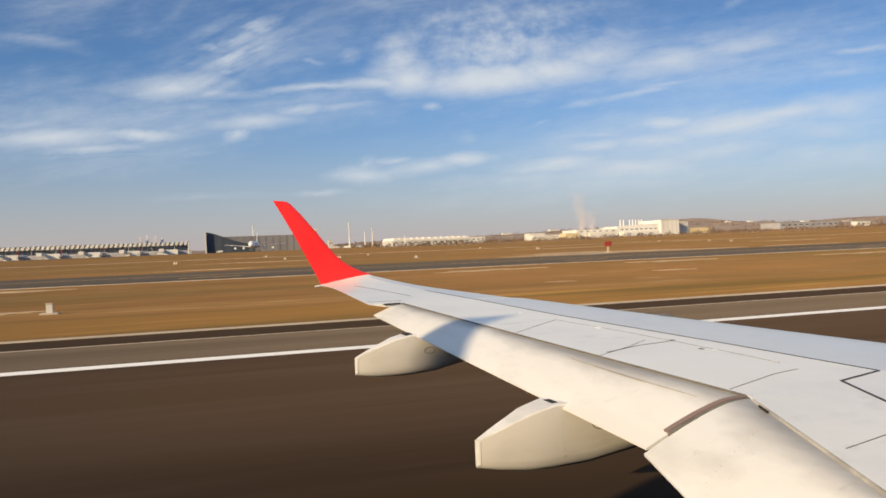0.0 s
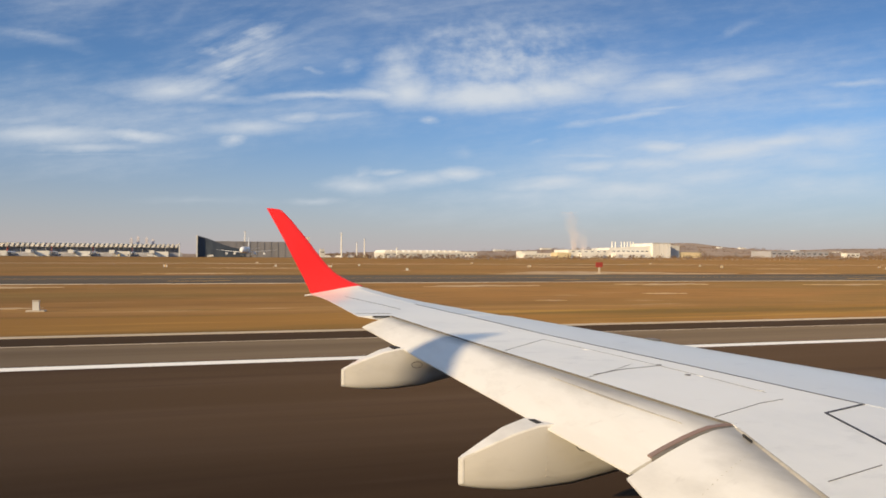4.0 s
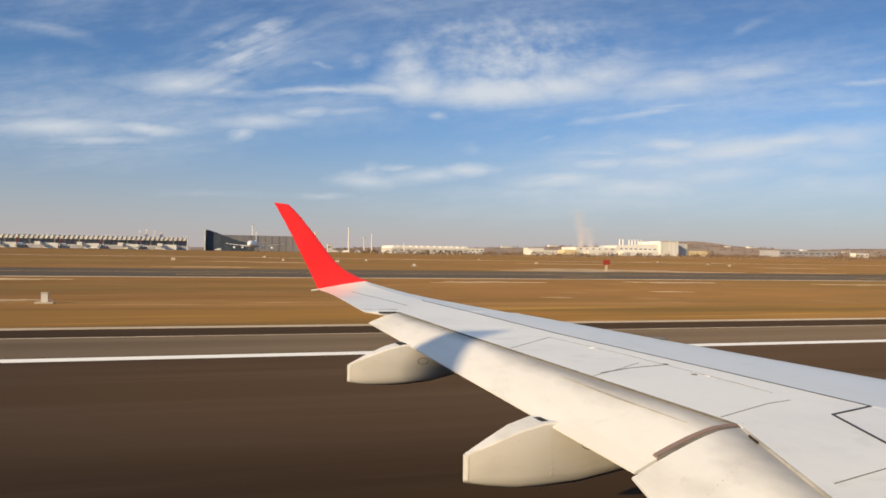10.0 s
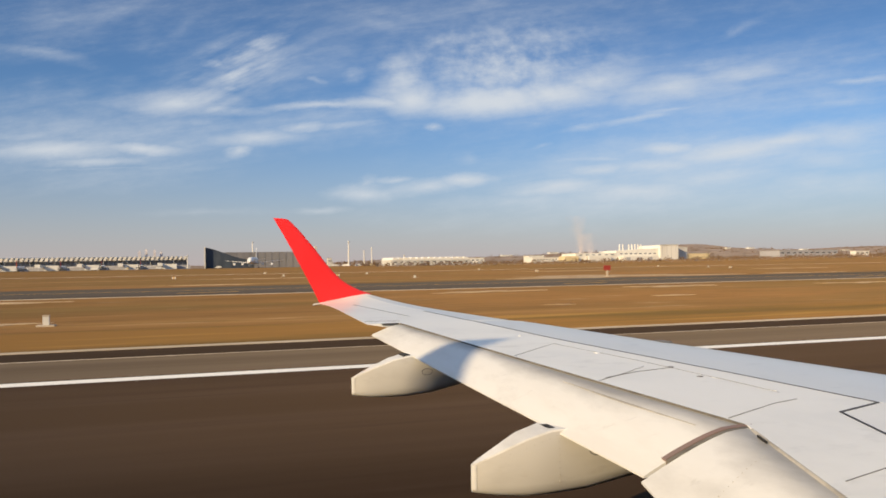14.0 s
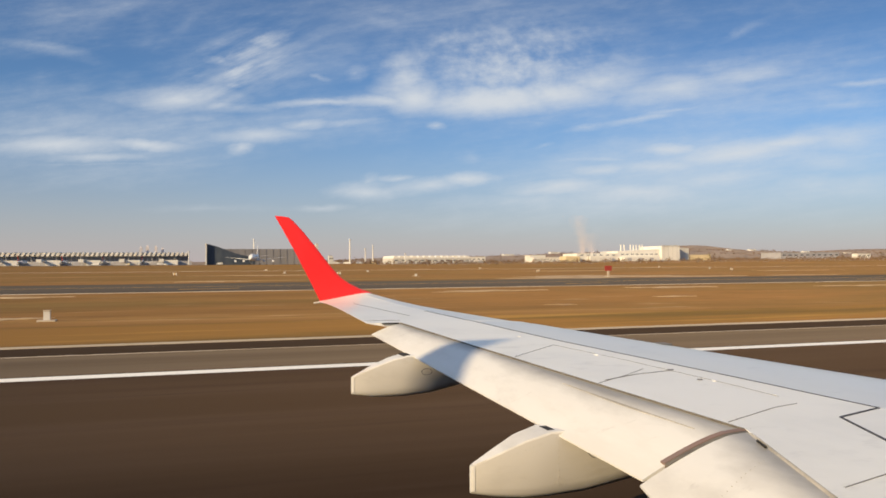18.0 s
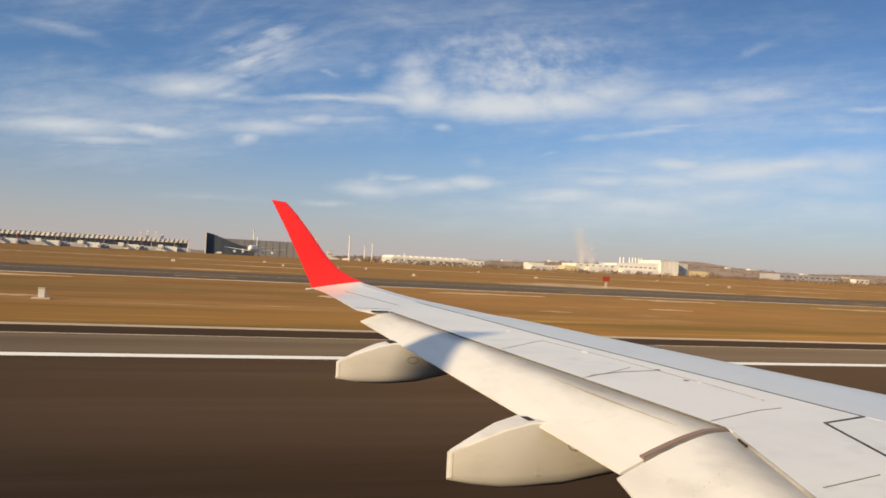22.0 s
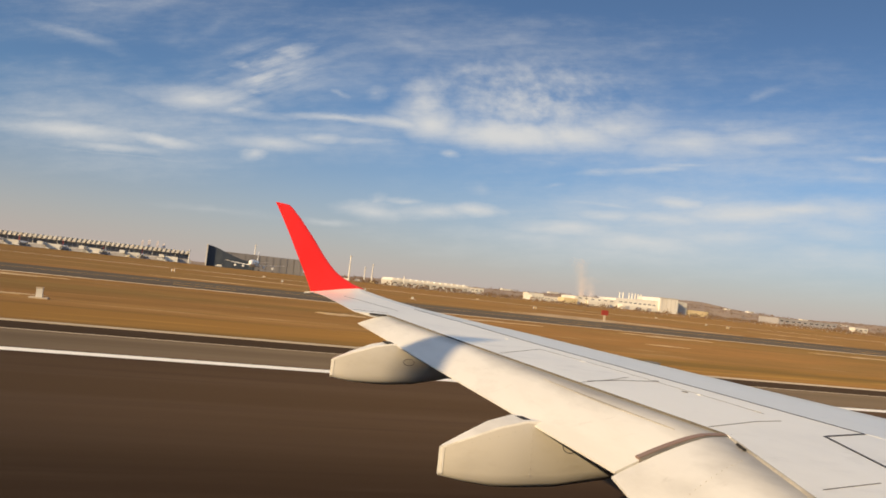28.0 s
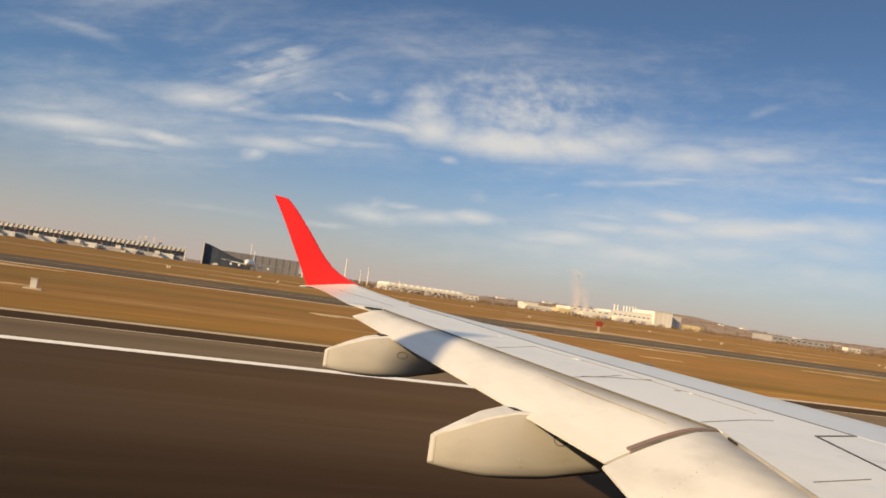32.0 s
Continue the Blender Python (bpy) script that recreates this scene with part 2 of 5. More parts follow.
# ---------------------------------------------------------------- materials
def material(name, base, rough=0.7, metal=0.0, layers=(), bump=None, coat=0.0, spec=0.5, alpha=1.0, vary=0.0, worn=None, dusty=0.0, grime=None):
    """layers: (colour, scale, (stretch x, y, z), low, high, amount) of noise laid over the base; bump: (scale, stretch,
    strength);
    worn: (colour, y where it begins, y where it is full, amount), a stain that follows the wheels along x;
    grime: (colour, amount), dirt and painted shade, strong where the mesh has this value high."""
    m = bpy.data.materials.new(name)
    m.use_nodes = True
    nt = m.node_tree
    N, L = nt.nodes, nt.links
    b = N["Principled BSDF"]
    b.inputs["Roughness"].default_value, b.inputs["Metallic"].default_value = rough, metal
    b.inputs["Coat Weight"].default_value, b.inputs["Specular IOR Level"].default_value = coat, spec
    b.inputs["Coat Roughness"].default_value = 0.12
    b.inputs["Alpha"].default_value = alpha
    b.inputs["Diffuse Roughness"].default_value = dusty
    geo = N.new("ShaderNodeNewGeometry")

    def tex(scale, stretch, detail=6.0, seed=0.0):
        mp = N.new("ShaderNodeMapping")
        mp.inputs["Scale"].default_value = tuple(1.0 / s for s in stretch)
        mp.inputs["Location"].default_value = (seed, seed, 0)
        L.new(geo.outputs["Position"], mp.inputs[0])
        n = N.new("ShaderNodeTexNoise")
        n.inputs["Scale"].default_value, n.inputs["Detail"].default_value, n.inputs["Roughness"].default_value = scale, detail, 0.62
        L.new(mp.outputs[0], n.inputs["Vector"])
        return n.outputs["Fac"]
    col = None
    rgb = N.new("ShaderNodeRGB")
    rgb.outputs[0].default_value = (*base, 1)
    col = rgb.outputs[0]
    for i, (c, scale, stretch, low, high, amount) in enumerate(layers):
        mr = N.new("ShaderNodeMapRange")
        mr.interpolation_type = "SMOOTHSTEP"
        mr.inputs["From Min"].default_value, mr.inputs["From Max"].default_value = low, high
        mr.inputs["To Max"].default_value = amount
        L.new(tex(scale, stretch, seed=i * 7.3), mr.inputs["Value"])
        mx = N.new("ShaderNodeMix")
        mx.data_type = "RGBA"
        L.new(mr.outputs[0], mx.inputs[0])
        L.new(col, mx.inputs[6])
        mx.inputs[7].default_value = (*c, 1)
        col = mx.outputs[2]
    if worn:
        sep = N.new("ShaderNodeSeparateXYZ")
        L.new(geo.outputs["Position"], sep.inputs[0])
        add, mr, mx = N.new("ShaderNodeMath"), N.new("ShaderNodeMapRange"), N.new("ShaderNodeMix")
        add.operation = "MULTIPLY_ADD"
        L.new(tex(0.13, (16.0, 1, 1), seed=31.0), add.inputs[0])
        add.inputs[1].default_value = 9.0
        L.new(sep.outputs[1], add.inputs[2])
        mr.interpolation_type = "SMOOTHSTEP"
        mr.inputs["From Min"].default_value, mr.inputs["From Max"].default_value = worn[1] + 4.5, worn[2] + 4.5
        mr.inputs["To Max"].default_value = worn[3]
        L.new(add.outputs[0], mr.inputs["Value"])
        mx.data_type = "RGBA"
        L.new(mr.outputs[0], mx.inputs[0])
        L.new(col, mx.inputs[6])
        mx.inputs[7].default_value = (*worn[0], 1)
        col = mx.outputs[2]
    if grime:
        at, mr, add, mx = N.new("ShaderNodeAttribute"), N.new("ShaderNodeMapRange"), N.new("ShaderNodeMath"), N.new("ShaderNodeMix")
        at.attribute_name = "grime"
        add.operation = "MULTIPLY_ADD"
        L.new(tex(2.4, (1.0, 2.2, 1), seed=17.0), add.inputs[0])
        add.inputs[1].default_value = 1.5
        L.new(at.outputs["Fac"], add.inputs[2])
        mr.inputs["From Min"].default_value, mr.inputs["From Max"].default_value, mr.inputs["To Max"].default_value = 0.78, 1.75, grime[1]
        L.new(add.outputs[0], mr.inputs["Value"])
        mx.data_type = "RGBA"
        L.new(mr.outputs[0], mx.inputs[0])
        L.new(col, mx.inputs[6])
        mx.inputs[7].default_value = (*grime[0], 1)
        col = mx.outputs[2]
    if vary:
        info, hs = N.new("ShaderNodeObjectInfo"), N.new("ShaderNodeHueSaturation")
        mr = N.new("ShaderNodeMapRange")
        mr.inputs["To Min"].default_value, mr.inputs["To Max"].default_value = 1 - vary, 1 + vary
        L.new(info.outputs["Random"], mr.inputs["Value"])
        L.new(mr.outputs[0], hs.inputs["Value"])
        L.new(col, hs.inputs["Color"])
        col = hs.outputs[0]
    L.new(col, b.inputs["Base Color"])
    if bump:
        scale, stretch, strength = bump
        bn = N.new("ShaderNodeBump")
        bn.inputs["Strength"].default_value, bn.inputs["Distance"].default_value = strength, 0.02
        L.new(tex(scale, stretch, 8), bn.inputs["Height"])
        L.new(bn.outputs[0], b.inputs["Normal"])
    return m


GRASS = material("dry_grass", (0.249, 0.135, 0.053), 0.95, spec=0.03, dusty=0.6, layers=(
    ((0.151, 0.089, 0.037), 0.05, (4.0, 1, 1), 0.42, 0.62, 0.6),
    ((0.348, 0.209, 0.087), 0.09, (6.0, 1, 1), 0.50, 0.70, 0.6),
    ((0.165, 0.113, 0.044), 0.03, (3.5, 1, 1), 0.46, 0.60, 0.6),
    ((0.379, 0.240, 0.110), 0.028, (5.0, 1, 1), 0.56, 0.66, 0.6),
    ((0.393, 0.287, 0.175), 0.35, (6.0, 1, 1), 0.60, 0.70, 0.6),
    ((0.113, 0.066, 0.028), 0.8, (9.0, 1, 1), 0.50, 0.66, 0.5)), bump=(3.0, (2.0, 1, 1), 0.5))
VERGE = material("verge_grass", (0.236, 0.125, 0.036), 0.95, spec=0.1, dusty=0.6, layers=(
    ((0.122, 0.082, 0.026), 0.12, (6.0, 1, 1), 0.45, 0.62, 0.8),
    ((0.359, 0.208, 0.060), 0.25, (9.0, 1, 1), 0.52, 0.68, 0.7)), bump=(4.0, (2.0, 1, 1), 0.5))
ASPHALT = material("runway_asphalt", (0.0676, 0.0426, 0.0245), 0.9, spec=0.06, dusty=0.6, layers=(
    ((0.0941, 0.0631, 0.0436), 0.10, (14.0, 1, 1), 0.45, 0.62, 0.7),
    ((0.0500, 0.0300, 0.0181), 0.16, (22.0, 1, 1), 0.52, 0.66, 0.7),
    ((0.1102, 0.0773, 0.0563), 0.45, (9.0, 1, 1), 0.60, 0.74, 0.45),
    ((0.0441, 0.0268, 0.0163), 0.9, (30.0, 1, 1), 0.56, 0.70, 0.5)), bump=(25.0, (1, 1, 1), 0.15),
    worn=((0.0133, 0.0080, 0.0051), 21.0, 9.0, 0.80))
SHOULDER = material("shoulder_asphalt", (0.150, 0.114, 0.080), 0.9, spec=0.06, dusty=0.6, layers=(
    ((0.1008, 0.0740, 0.0505), 0.12, (16.0, 1, 1), 0.45, 0.62, 0.7),
    ((0.1512, 0.1087, 0.07708), 0.9, (9.0, 1, 1), 0.60, 0.74, 0.4)), bump=(25.0, (1, 1, 1), 0.15))
KERB_DARK = material("dark_edge_asphalt", (0.046, 0.029, 0.0165), 0.9, spec=0.06, dusty=0.6, layers=(
    ((0.066, 0.046, 0.030), 0.5, (12.0, 1, 1), 0.52, 0.68, 0.7),))
TAXI = material("taxiway_asphalt", (0.104, 0.086, 0.069), 0.9, spec=0.06, dusty=0.6, layers=(
    ((0.064, 0.053, 0.043), 0.02, (14.0, 1, 1), 0.45, 0.60, 0.8),))
PALE = material("pale_concrete", (0.60, 0.51, 0.40), 0.9, layers=(
    ((0.42, 0.34, 0.25), 0.4, (9.0, 1, 1), 0.45, 0.62, 0.8),))
SAND = material("bare_sand", (0.54, 0.39, 0.23), 0.95, layers=(
    ((0.33, 0.20, 0.085), 0.5, (4.0, 1, 1), 0.42, 0.58, 0.9),))
LINE_WHITE = material("white_line_paint", (0.93, 0.90, 0.84), 0.7, layers=(
    ((0.78, 0.73, 0.65), 0.9, (6.0, 1, 1), 0.54, 0.72, 0.5),))
LINE_YELLOW = material("yellow_line_paint", (0.62, 0.33, 0.03), 0.7, layers=(
    ((0.35, 0.2, 0.05), 0.9, (6.0, 1, 1), 0.52, 0.70, 0.6),))
WING_WHITE = material("wing_paint", (0.88, 0.86, 0.79), 0.38, coat=0.3, layers=(
    ((0.76, 0.75, 0.70), 1.1, (1.6, 1.6, 1), 0.45, 0.66, 0.6),
    ((0.92, 0.905, 0.84), 0.5, (1, 2.0, 1), 0.50, 0.66, 0.5),
    ((0.52, 0.505, 0.47), 3.5, (1.6, 1.0, 1), 0.56, 0.74, 0.35)))
FLAP_WHITE = material("flap_paint", (0.76, 0.75, 0.72), 0.45, coat=0.08, layers=(
    ((0.66, 0.64, 0.60), 1.5, (1, 4.0, 1), 0.48, 0.68, 0.6),
    ((0.40, 0.38, 0.35), 2.2, (1.4, 3.0, 1), 0.54, 0.74, 0.42),
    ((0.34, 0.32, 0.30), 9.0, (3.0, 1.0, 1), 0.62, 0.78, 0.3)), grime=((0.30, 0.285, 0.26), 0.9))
SLAT = material("slat_paint", (0.66, 0.675, 0.665), 0.34, coat=0.2, layers=(
    ((0.58, 0.60, 0.60), 1.4, (1, 3.0, 1), 0.45, 0.66, 0.6),
    ((0.40, 0.42, 0.43), 6.0, (2.0, 1.0, 1), 0.60, 0.76, 0.35)))
# base darkened to stand for the weaker light on the sides; stains in the layers
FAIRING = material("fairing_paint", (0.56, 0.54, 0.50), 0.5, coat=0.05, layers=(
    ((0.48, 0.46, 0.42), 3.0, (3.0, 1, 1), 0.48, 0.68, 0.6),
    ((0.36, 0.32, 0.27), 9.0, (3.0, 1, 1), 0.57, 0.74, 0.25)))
RED = material("red_winglet_paint", (0.86, 0.013, 0.011), 0.36, coat=0.12, layers=(
    ((0.78, 0.016, 0.016), 2.0, (1, 1, 2.0), 0.45, 0.62, 0.6),))
BLACK_LINE = material("walkway_line", (0.028, 0.026, 0.028), 0.6)
JOINT = material("panel_gap", (0.155, 0.15, 0.145), 0.7)
SEAL = material("brown_seal", (0.24, 0.16, 0.135), 0.6, layers=(((0.22, 0.16, 0.14), 4.0, (1, 1, 1), 0.45, 0.6, 0.7),))
# soot on the flap step, and the grey that dulls the sunlit gap edge
SOOT_GREY = material("soot_stain", (0.33, 0.31, 0.275), 0.7, layers=(((0.50, 0.47, 0.42), 5.0, (1, 2.0, 1), 0.45, 0.6, 0.8),))
# grime of the outer flap gap, and the painted shadow under the flap seal
GROOVE_SHADE = material("grimy_groove", (0.16, 0.145, 0.12), 0.7, layers=(((0.10, 0.09, 0.08), 6.0, (1, 1, 1), 0.45, 0.6, 0.7),))
RIVET = material("rivet_head", (0.46, 0.44, 0.40), 0.6)
DARK = material("dark_gap", (0.02, 0.018, 0.016), 0.8)
STEEL = material("bare_metal", (0.6, 0.6, 0.6), 0.35, metal=0.9)
HULL = material("hull_paint", (0.78, 0.78, 0.78), 0.35, coat=0.2, layers=(((0.7, 0.7, 0.7), 0.8, (3, 1, 1), 0.45, 0.6, 0.6),))
GLASS_DARK = material("dark_glazing", (0.03, 0.04, 0.05), 0.12)
# glazing of far buildings, paler to carry the distance haze in its colour
GLASS_GREY = material("dusty_glazing", (0.17, 0.175, 0.19), 0.4)
ROOF_PALE = material("pale_roof", (0.70, 0.66, 0.58), 0.6, layers=(((0.55, 0.5, 0.42), 0.06, (1, 1, 1), 0.45, 0.62, 0.6),), vary=0.06)
WALL_GREY = material("grey_cladding", (0.42, 0.41, 0.42), 0.7, layers=(((0.34, 0.33, 0.34), 0.05, (1, 1, 1), 0.45, 0.62, 0.6),), vary=0.05)
WALL_WHITE = material("white_cladding", (0.80, 0.77, 0.70), 0.7, layers=(((0.66, 0.62, 0.55), 0.05, (1, 1, 3), 0.48, 0.64, 0.5),), vary=0.04)
WALL_CREAM = material("cream_cladding", (0.74, 0.60, 0.36), 0.7, layers=(((0.62, 0.48, 0.28), 0.05, (1, 1, 3), 0.48, 0.64, 0.5),))
# grey cladding with shade put into its colour, for the unlit pen wall
WALL_UNLIT = material("weathered_grey_cladding", (0.22, 0.21, 0.215), 0.7, layers=(((0.17, 0.165, 0.17), 0.05, (1, 1, 3), 0.45, 0.62, 0.6),))
WALL_DARK = material("dark_blue_cladding", (0.038, 0.050, 0.07), 0.6, layers=(((0.075, 0.092, 0.11), 0.05, (1, 1, 3), 0.45, 0.62, 0.6),), vary=0.1)
WALL_SLAB = material("pale_slab", (0.62, 0.60, 0.55), 0.8, layers=(((0.5, 0.48, 0.44), 0.05, (1, 1, 3), 0.45, 0.62, 0.6),))
CITY = material("hazy_city_wall", (0.58, 0.55, 0.57), 0.9, layers=(((0.5, 0.48, 0.48), 0.02, (1, 1, 1), 0.45, 0.62, 0.6),), vary=0.12)
BLUE_CLAD = material("blue_cladding", (0.05, 0.13, 0.30), 0.5, layers=(((0.07, 0.17, 0.36), 0.1, (1, 1, 3), 0.45, 0.62, 0.6),))
SCRUB = material("bare_scrub", (0.2106, 0.1377, 0.09), 0.95, spec=0.05, dusty=0.6, layers=(
    ((0.1482, 0.1013, 0.0675), 0.15, (1, 1, 1), 0.42, 0.60, 0.8), ((0.234, 0.1377, 0.072), 0.06, (1, 1, 1), 0.50, 0.64, 0.7)))
LEAF_DARK = material("dark_evergreen", (0.030, 0.040, 0.020), 0.9, spec=0.1, layers=(((0.05, 0.055, 0.025), 0.5, (1, 1, 1), 0.45, 0.6, 0.8),))
LEAF_GOLD = material("autumn_leaves", (0.24, 0.13, 0.035), 0.9, spec=0.1, layers=(((0.16, 0.085, 0.03), 0.4, (1, 1, 1), 0.45, 0.6, 0.8),))
BARK = material("bark", (0.08, 0.055, 0.04), 0.9)
HILL = material("far_hill", (0.2574, 0.2025, 0.171), 0.95, spec=0.05, dusty=0.6, layers=(
    ((0.1794, 0.1458, 0.1305), 0.012, (2, 1, 1), 0.45, 0.58, 0.9), ((0.3432, 0.2673, 0.198), 0.02, (3, 1, 1), 0.55, 0.66, 0.7),
    ((0.1482, 0.1215, 0.108), 0.06, (2, 1, 1), 0.52, 0.64, 0.7)))
STEAM = material("steam", (0.74, 0.66, 0.64), 1.0, spec=0.0)
SIGN_RED = material("red_sign_face", (0.34, 0.045, 0.03), 0.5)


# ---------------------------------------------------------------- mesh helpers
class Geo:
    """Gathers vertices and faces for one mesh."""

    def __init__(self):
        self.v, self.f = [], []

    def add(self, verts, faces):
        n = len(self.v)
        self.v += [tuple(p) for p in verts]
        self.f += [tuple(i + n for i in q) for q in faces]
        return self

    def box(self, x0, x1, y0, y1, z0, z1):
        return self.add([(x, y, z) for z in (z0, z1) for x, y in ((x0, y0), (x1, y0), (x1, y1), (x0, y1))],
                        [(3, 2, 1, 0), (4, 5, 6, 7), (0, 1, 5, 4), (1, 2, 6, 5), (2, 3, 7, 6), (3, 0, 4, 7)])

    def loft(self, rings, caps=True):
        k = len(rings[0])
        verts = [p for r in rings for p in r]
        faces = [(i * k + j, i * k + (j + 1) % k, (i + 1) * k + (j + 1) % k, (i + 1) * k + j)
                 for i in range(len(rings) - 1) for j in range(k)]
        if caps:
            faces += [tuple(range(k))[::-1], tuple(range((len(rings) - 1) * k, len(rings) * k))]
        return self.add(verts, faces)

    def tube(self, stops, sides=10):
        """stops: (centre, radius) along a line; rings lie square to the line."""
        rings = []
        way = (Vector(stops[-1][0]) - Vector(stops[0][0])).normalized()
        s = way.orthogonal().normalized()
        q = way.cross(s)
        for c, r in stops:
            rings.append([Vector(c) + (s * math.cos(a) + q * math.sin(a)) * r
                          for a in (2 * math.pi * j / sides for j in range(sides))])
        return self.loft(rings)


def part(name, geo, mat, parent=None, label="", smooth=False):
    me = bpy.data.meshes.new(name)
    me.from_pydata(geo.v, [], geo.f)
    bm = bmesh.new()
    bm.from_mesh(me)
    bmesh.ops.recalc_face_normals(bm, faces=bm.faces)
    bm.to_mesh(me)
    bm.free()
    me.materials.append(mat)
    if smooth:
        for p in me.polygons:
            p.use_smooth = True
        me.set_sharp_from_angle(angle=radians(40))
    ob = new(name, me)
    ob.parent = parent
    if label:
        ob["label"] = label
    return ob


def shared(name, me, m, parent=None):
    """Another object on the same mesh."""
    ob = new(name, me)
    ob.parent = parent
    ob.matrix_basis = m
    return ob


def rise(x, y):
    """The land climbs a little beyond the perimeter road, most of all ahead."""
    w = min(1.0, max(0.0, (y - 440) / 320))
    return w * w * (3 - 2 * w) * (3.0 + 3.5 * min(1.0, max(0.0, (x - 300) / 500)))


def thing(name, label, category, x=0.0, y=0.0, z=0.0, group="", turn=0.0):
    ob = new(name)
    ob.matrix_basis = pose(x, y, z + rise(x, y), 0, 0, turn)
    return tagged(ob, label, category, group)


def structure(name, geo, mat, label, category="ground"):
    return tagged(part(name, geo, mat), label, category, kind="structure")


rnd = random.Random(7)


# ---------------------------------------------------------------- ground
def ground_sheet():
    g = Geo()
    xs = [-4600, -3000, -1800, -1000, -500, -200, 0, 150] + list(range(300, 825, 25)) + [1000, 1800, 3000, 4600]
    ys = [-600, -200, 0, 60, 150, 300, 440] + list(range(460, 780, 20)) + [1000, 1600, 2400, 3400, 4700]
    k = len(xs)
    verts = [(x, y, rise(x, y) - 0.03) for y in ys for x in xs]
    faces = [(j * k + i, j * k + i + 1, (j + 1) * k + i + 1, (j + 1) * k + i) for j in range(len(ys) - 1) for i in range(k - 1)]
    g.add(verts, faces)
    structure("ground", g, GRASS, "dry brown airfield grass with sandy streaks")


def band(name, y0, y1, z0, z1, mat, label, category, x0=-1900, x1=2600):
    return structure(name, Geo().box(x0, x1, y0, y1, z0, z1), mat, label, category)


ground_sheet()
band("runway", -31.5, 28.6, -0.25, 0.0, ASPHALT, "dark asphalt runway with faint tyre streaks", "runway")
band("runway_shoulder", 28.6, 34.8, -0.25, -0.004, SHOULDER, "worn grey asphalt strip beside the runway", "pavement")
band("shoulder_seam", 34.72, 34.86, -0.01, 0.003, PALE, "thin pale seam along the shoulder", "road marking")
band("runway_shoulder_edge", 34.8, 38.3, -0.25, -0.008, KERB_DARK, "dark tarred strip at the edge of the runway", "pavement")
band("edge_drain", 38.3, 38.95, -0.25, 0.03, PALE, "pale concrete drain along the runway shoulder", "kerb")
band("verge", 38.95, 51.0, -0.3, -0.012, VERGE, "strip of orange-brown verge grass", "ground")
band("edge_line", 27.56, 28.40, -0.001, 0.004, LINE_WHITE, "solid white runway edge line", "road marking")
band("taxiway", 113, 157, -0.25, 0.0, TAXI, "grey asphalt taxiway parallel to the runway", "taxiway")
band("taxiway_verge", 110.6, 113, -0.25, -0.004, KERB_DARK, "dark tarred edge of the taxiway", "pavement")
band("taxiway_drain", 109.4, 110.6, -0.25, 0.02, PALE, "pale concrete strip along the taxiway", "kerb")
band("taxiway_line", 134.7, 135.3, -0.001, 0.004, LINE_YELLOW, "thin yellow taxiway centre line", "road marking")
band("perimeter_road", 425, 434, -0.25, 0.0, PALE, "pale perimeter road across the grass", "road")
band("apron", 762, 1300, 2.6, 3.0, TAXI, "grey concrete apron before the terminal", "apron", -1900, 130)


# ---------------------------------------------------------------- the airliner that carries the camera
EYE = 3.6


def skin_z(y):
    return EYE - 1.286 + 0.0612 * y


def lead_x(y):
    return 5.6 - 0.415 * (y - 5.38)


def rear_x(y):
    if y > 9.27:
        return 1.95 - 0.034 * (y - 9.27)
    if y > 4.06:
        return 3.19 - 0.161 * (y - 4.06)
    return 3.19 - 0.36 * (4.06 - y)


def upper(x, y):
    """Height of the wing's upper skin."""
    xl, xr = lead_x(y), rear_x(y)
    u = (xl - x) / (xl - xr)
    c = xl - xr
    z = skin_z(y) + 0.012 * c - 0.026 * c * max(0.0, 1 - u / 0.45) ** 2
    if y <= 9.27:
        z += 0.0055 * max(0.0, 1 - (9.27 - y) / 1.5)
    if y > 10.7:
        z += (0.09 * (1 - u) - 0.07 * u) * ((y - 10.7) / 1.8) ** 2
    return z


def wing_panel(y0, y1, n, us):
    rings = []
    for i in range(n + 1):
        y = y0 + (y1 - y0) * i / n
        xl, xr = lead_x(y), rear_x(min(max(y, y0 + 1e-4), y1))
        if y0 >= 9.27:
            xr = 1.95 - 0.034 * (y - 9.27)
        c = xl - xr
        top, low = [], []
        for u in us:
            x = xl - u * c
            z = upper(min(max(x, xr + 1e-4), xl), y)
            t = c * (0.10 * math.sqrt(max(u, 0)) * (1 - u) * 1.9 + 0.0025)
            nose = 0.020 * c * max(0.0, 1 - u / 0.03) ** 2
            top.append((x, y, z - nose))
            low.append((x, y, z - nose - t))
        rings.append(top + low[::-1])
    return Geo().loft(rings)


def strip_on_wing(pts, width, lift=0.0025, name="panel_line", mat=None, parent=None, label=""):
    """A thin painted or cut line that follows the upper skin through the points (x, y)."""
    g = Geo()
    for (xa, ya), (xb, yb) in zip(pts, pts[1:]):
        n = max(2, int(math.hypot(xb - xa, yb - ya) / 0.25))
        d = Vector((xb - xa, yb - ya)).normalized()
        o = Vector((-d.y, d.x)) * width / 2
        rings = []
        for i in range(n + 1):
            x, y = xa + (xb - xa) * i / n, ya + (yb - ya) * i / n
            z = upper(x, y) + lift
            rings.append([(x + o.x, y + o.y, upper(x + o.x, y + o.y) + lift), (x - o.x, y - o.y, upper(x - o.x, y - o.y) + lift),
                          (x - o.x, y - o.y, z - 0.012), (x + o.x, y + o.y, z - 0.012)])
        g.loft(rings)
    return part(name, g, mat, parent, label)


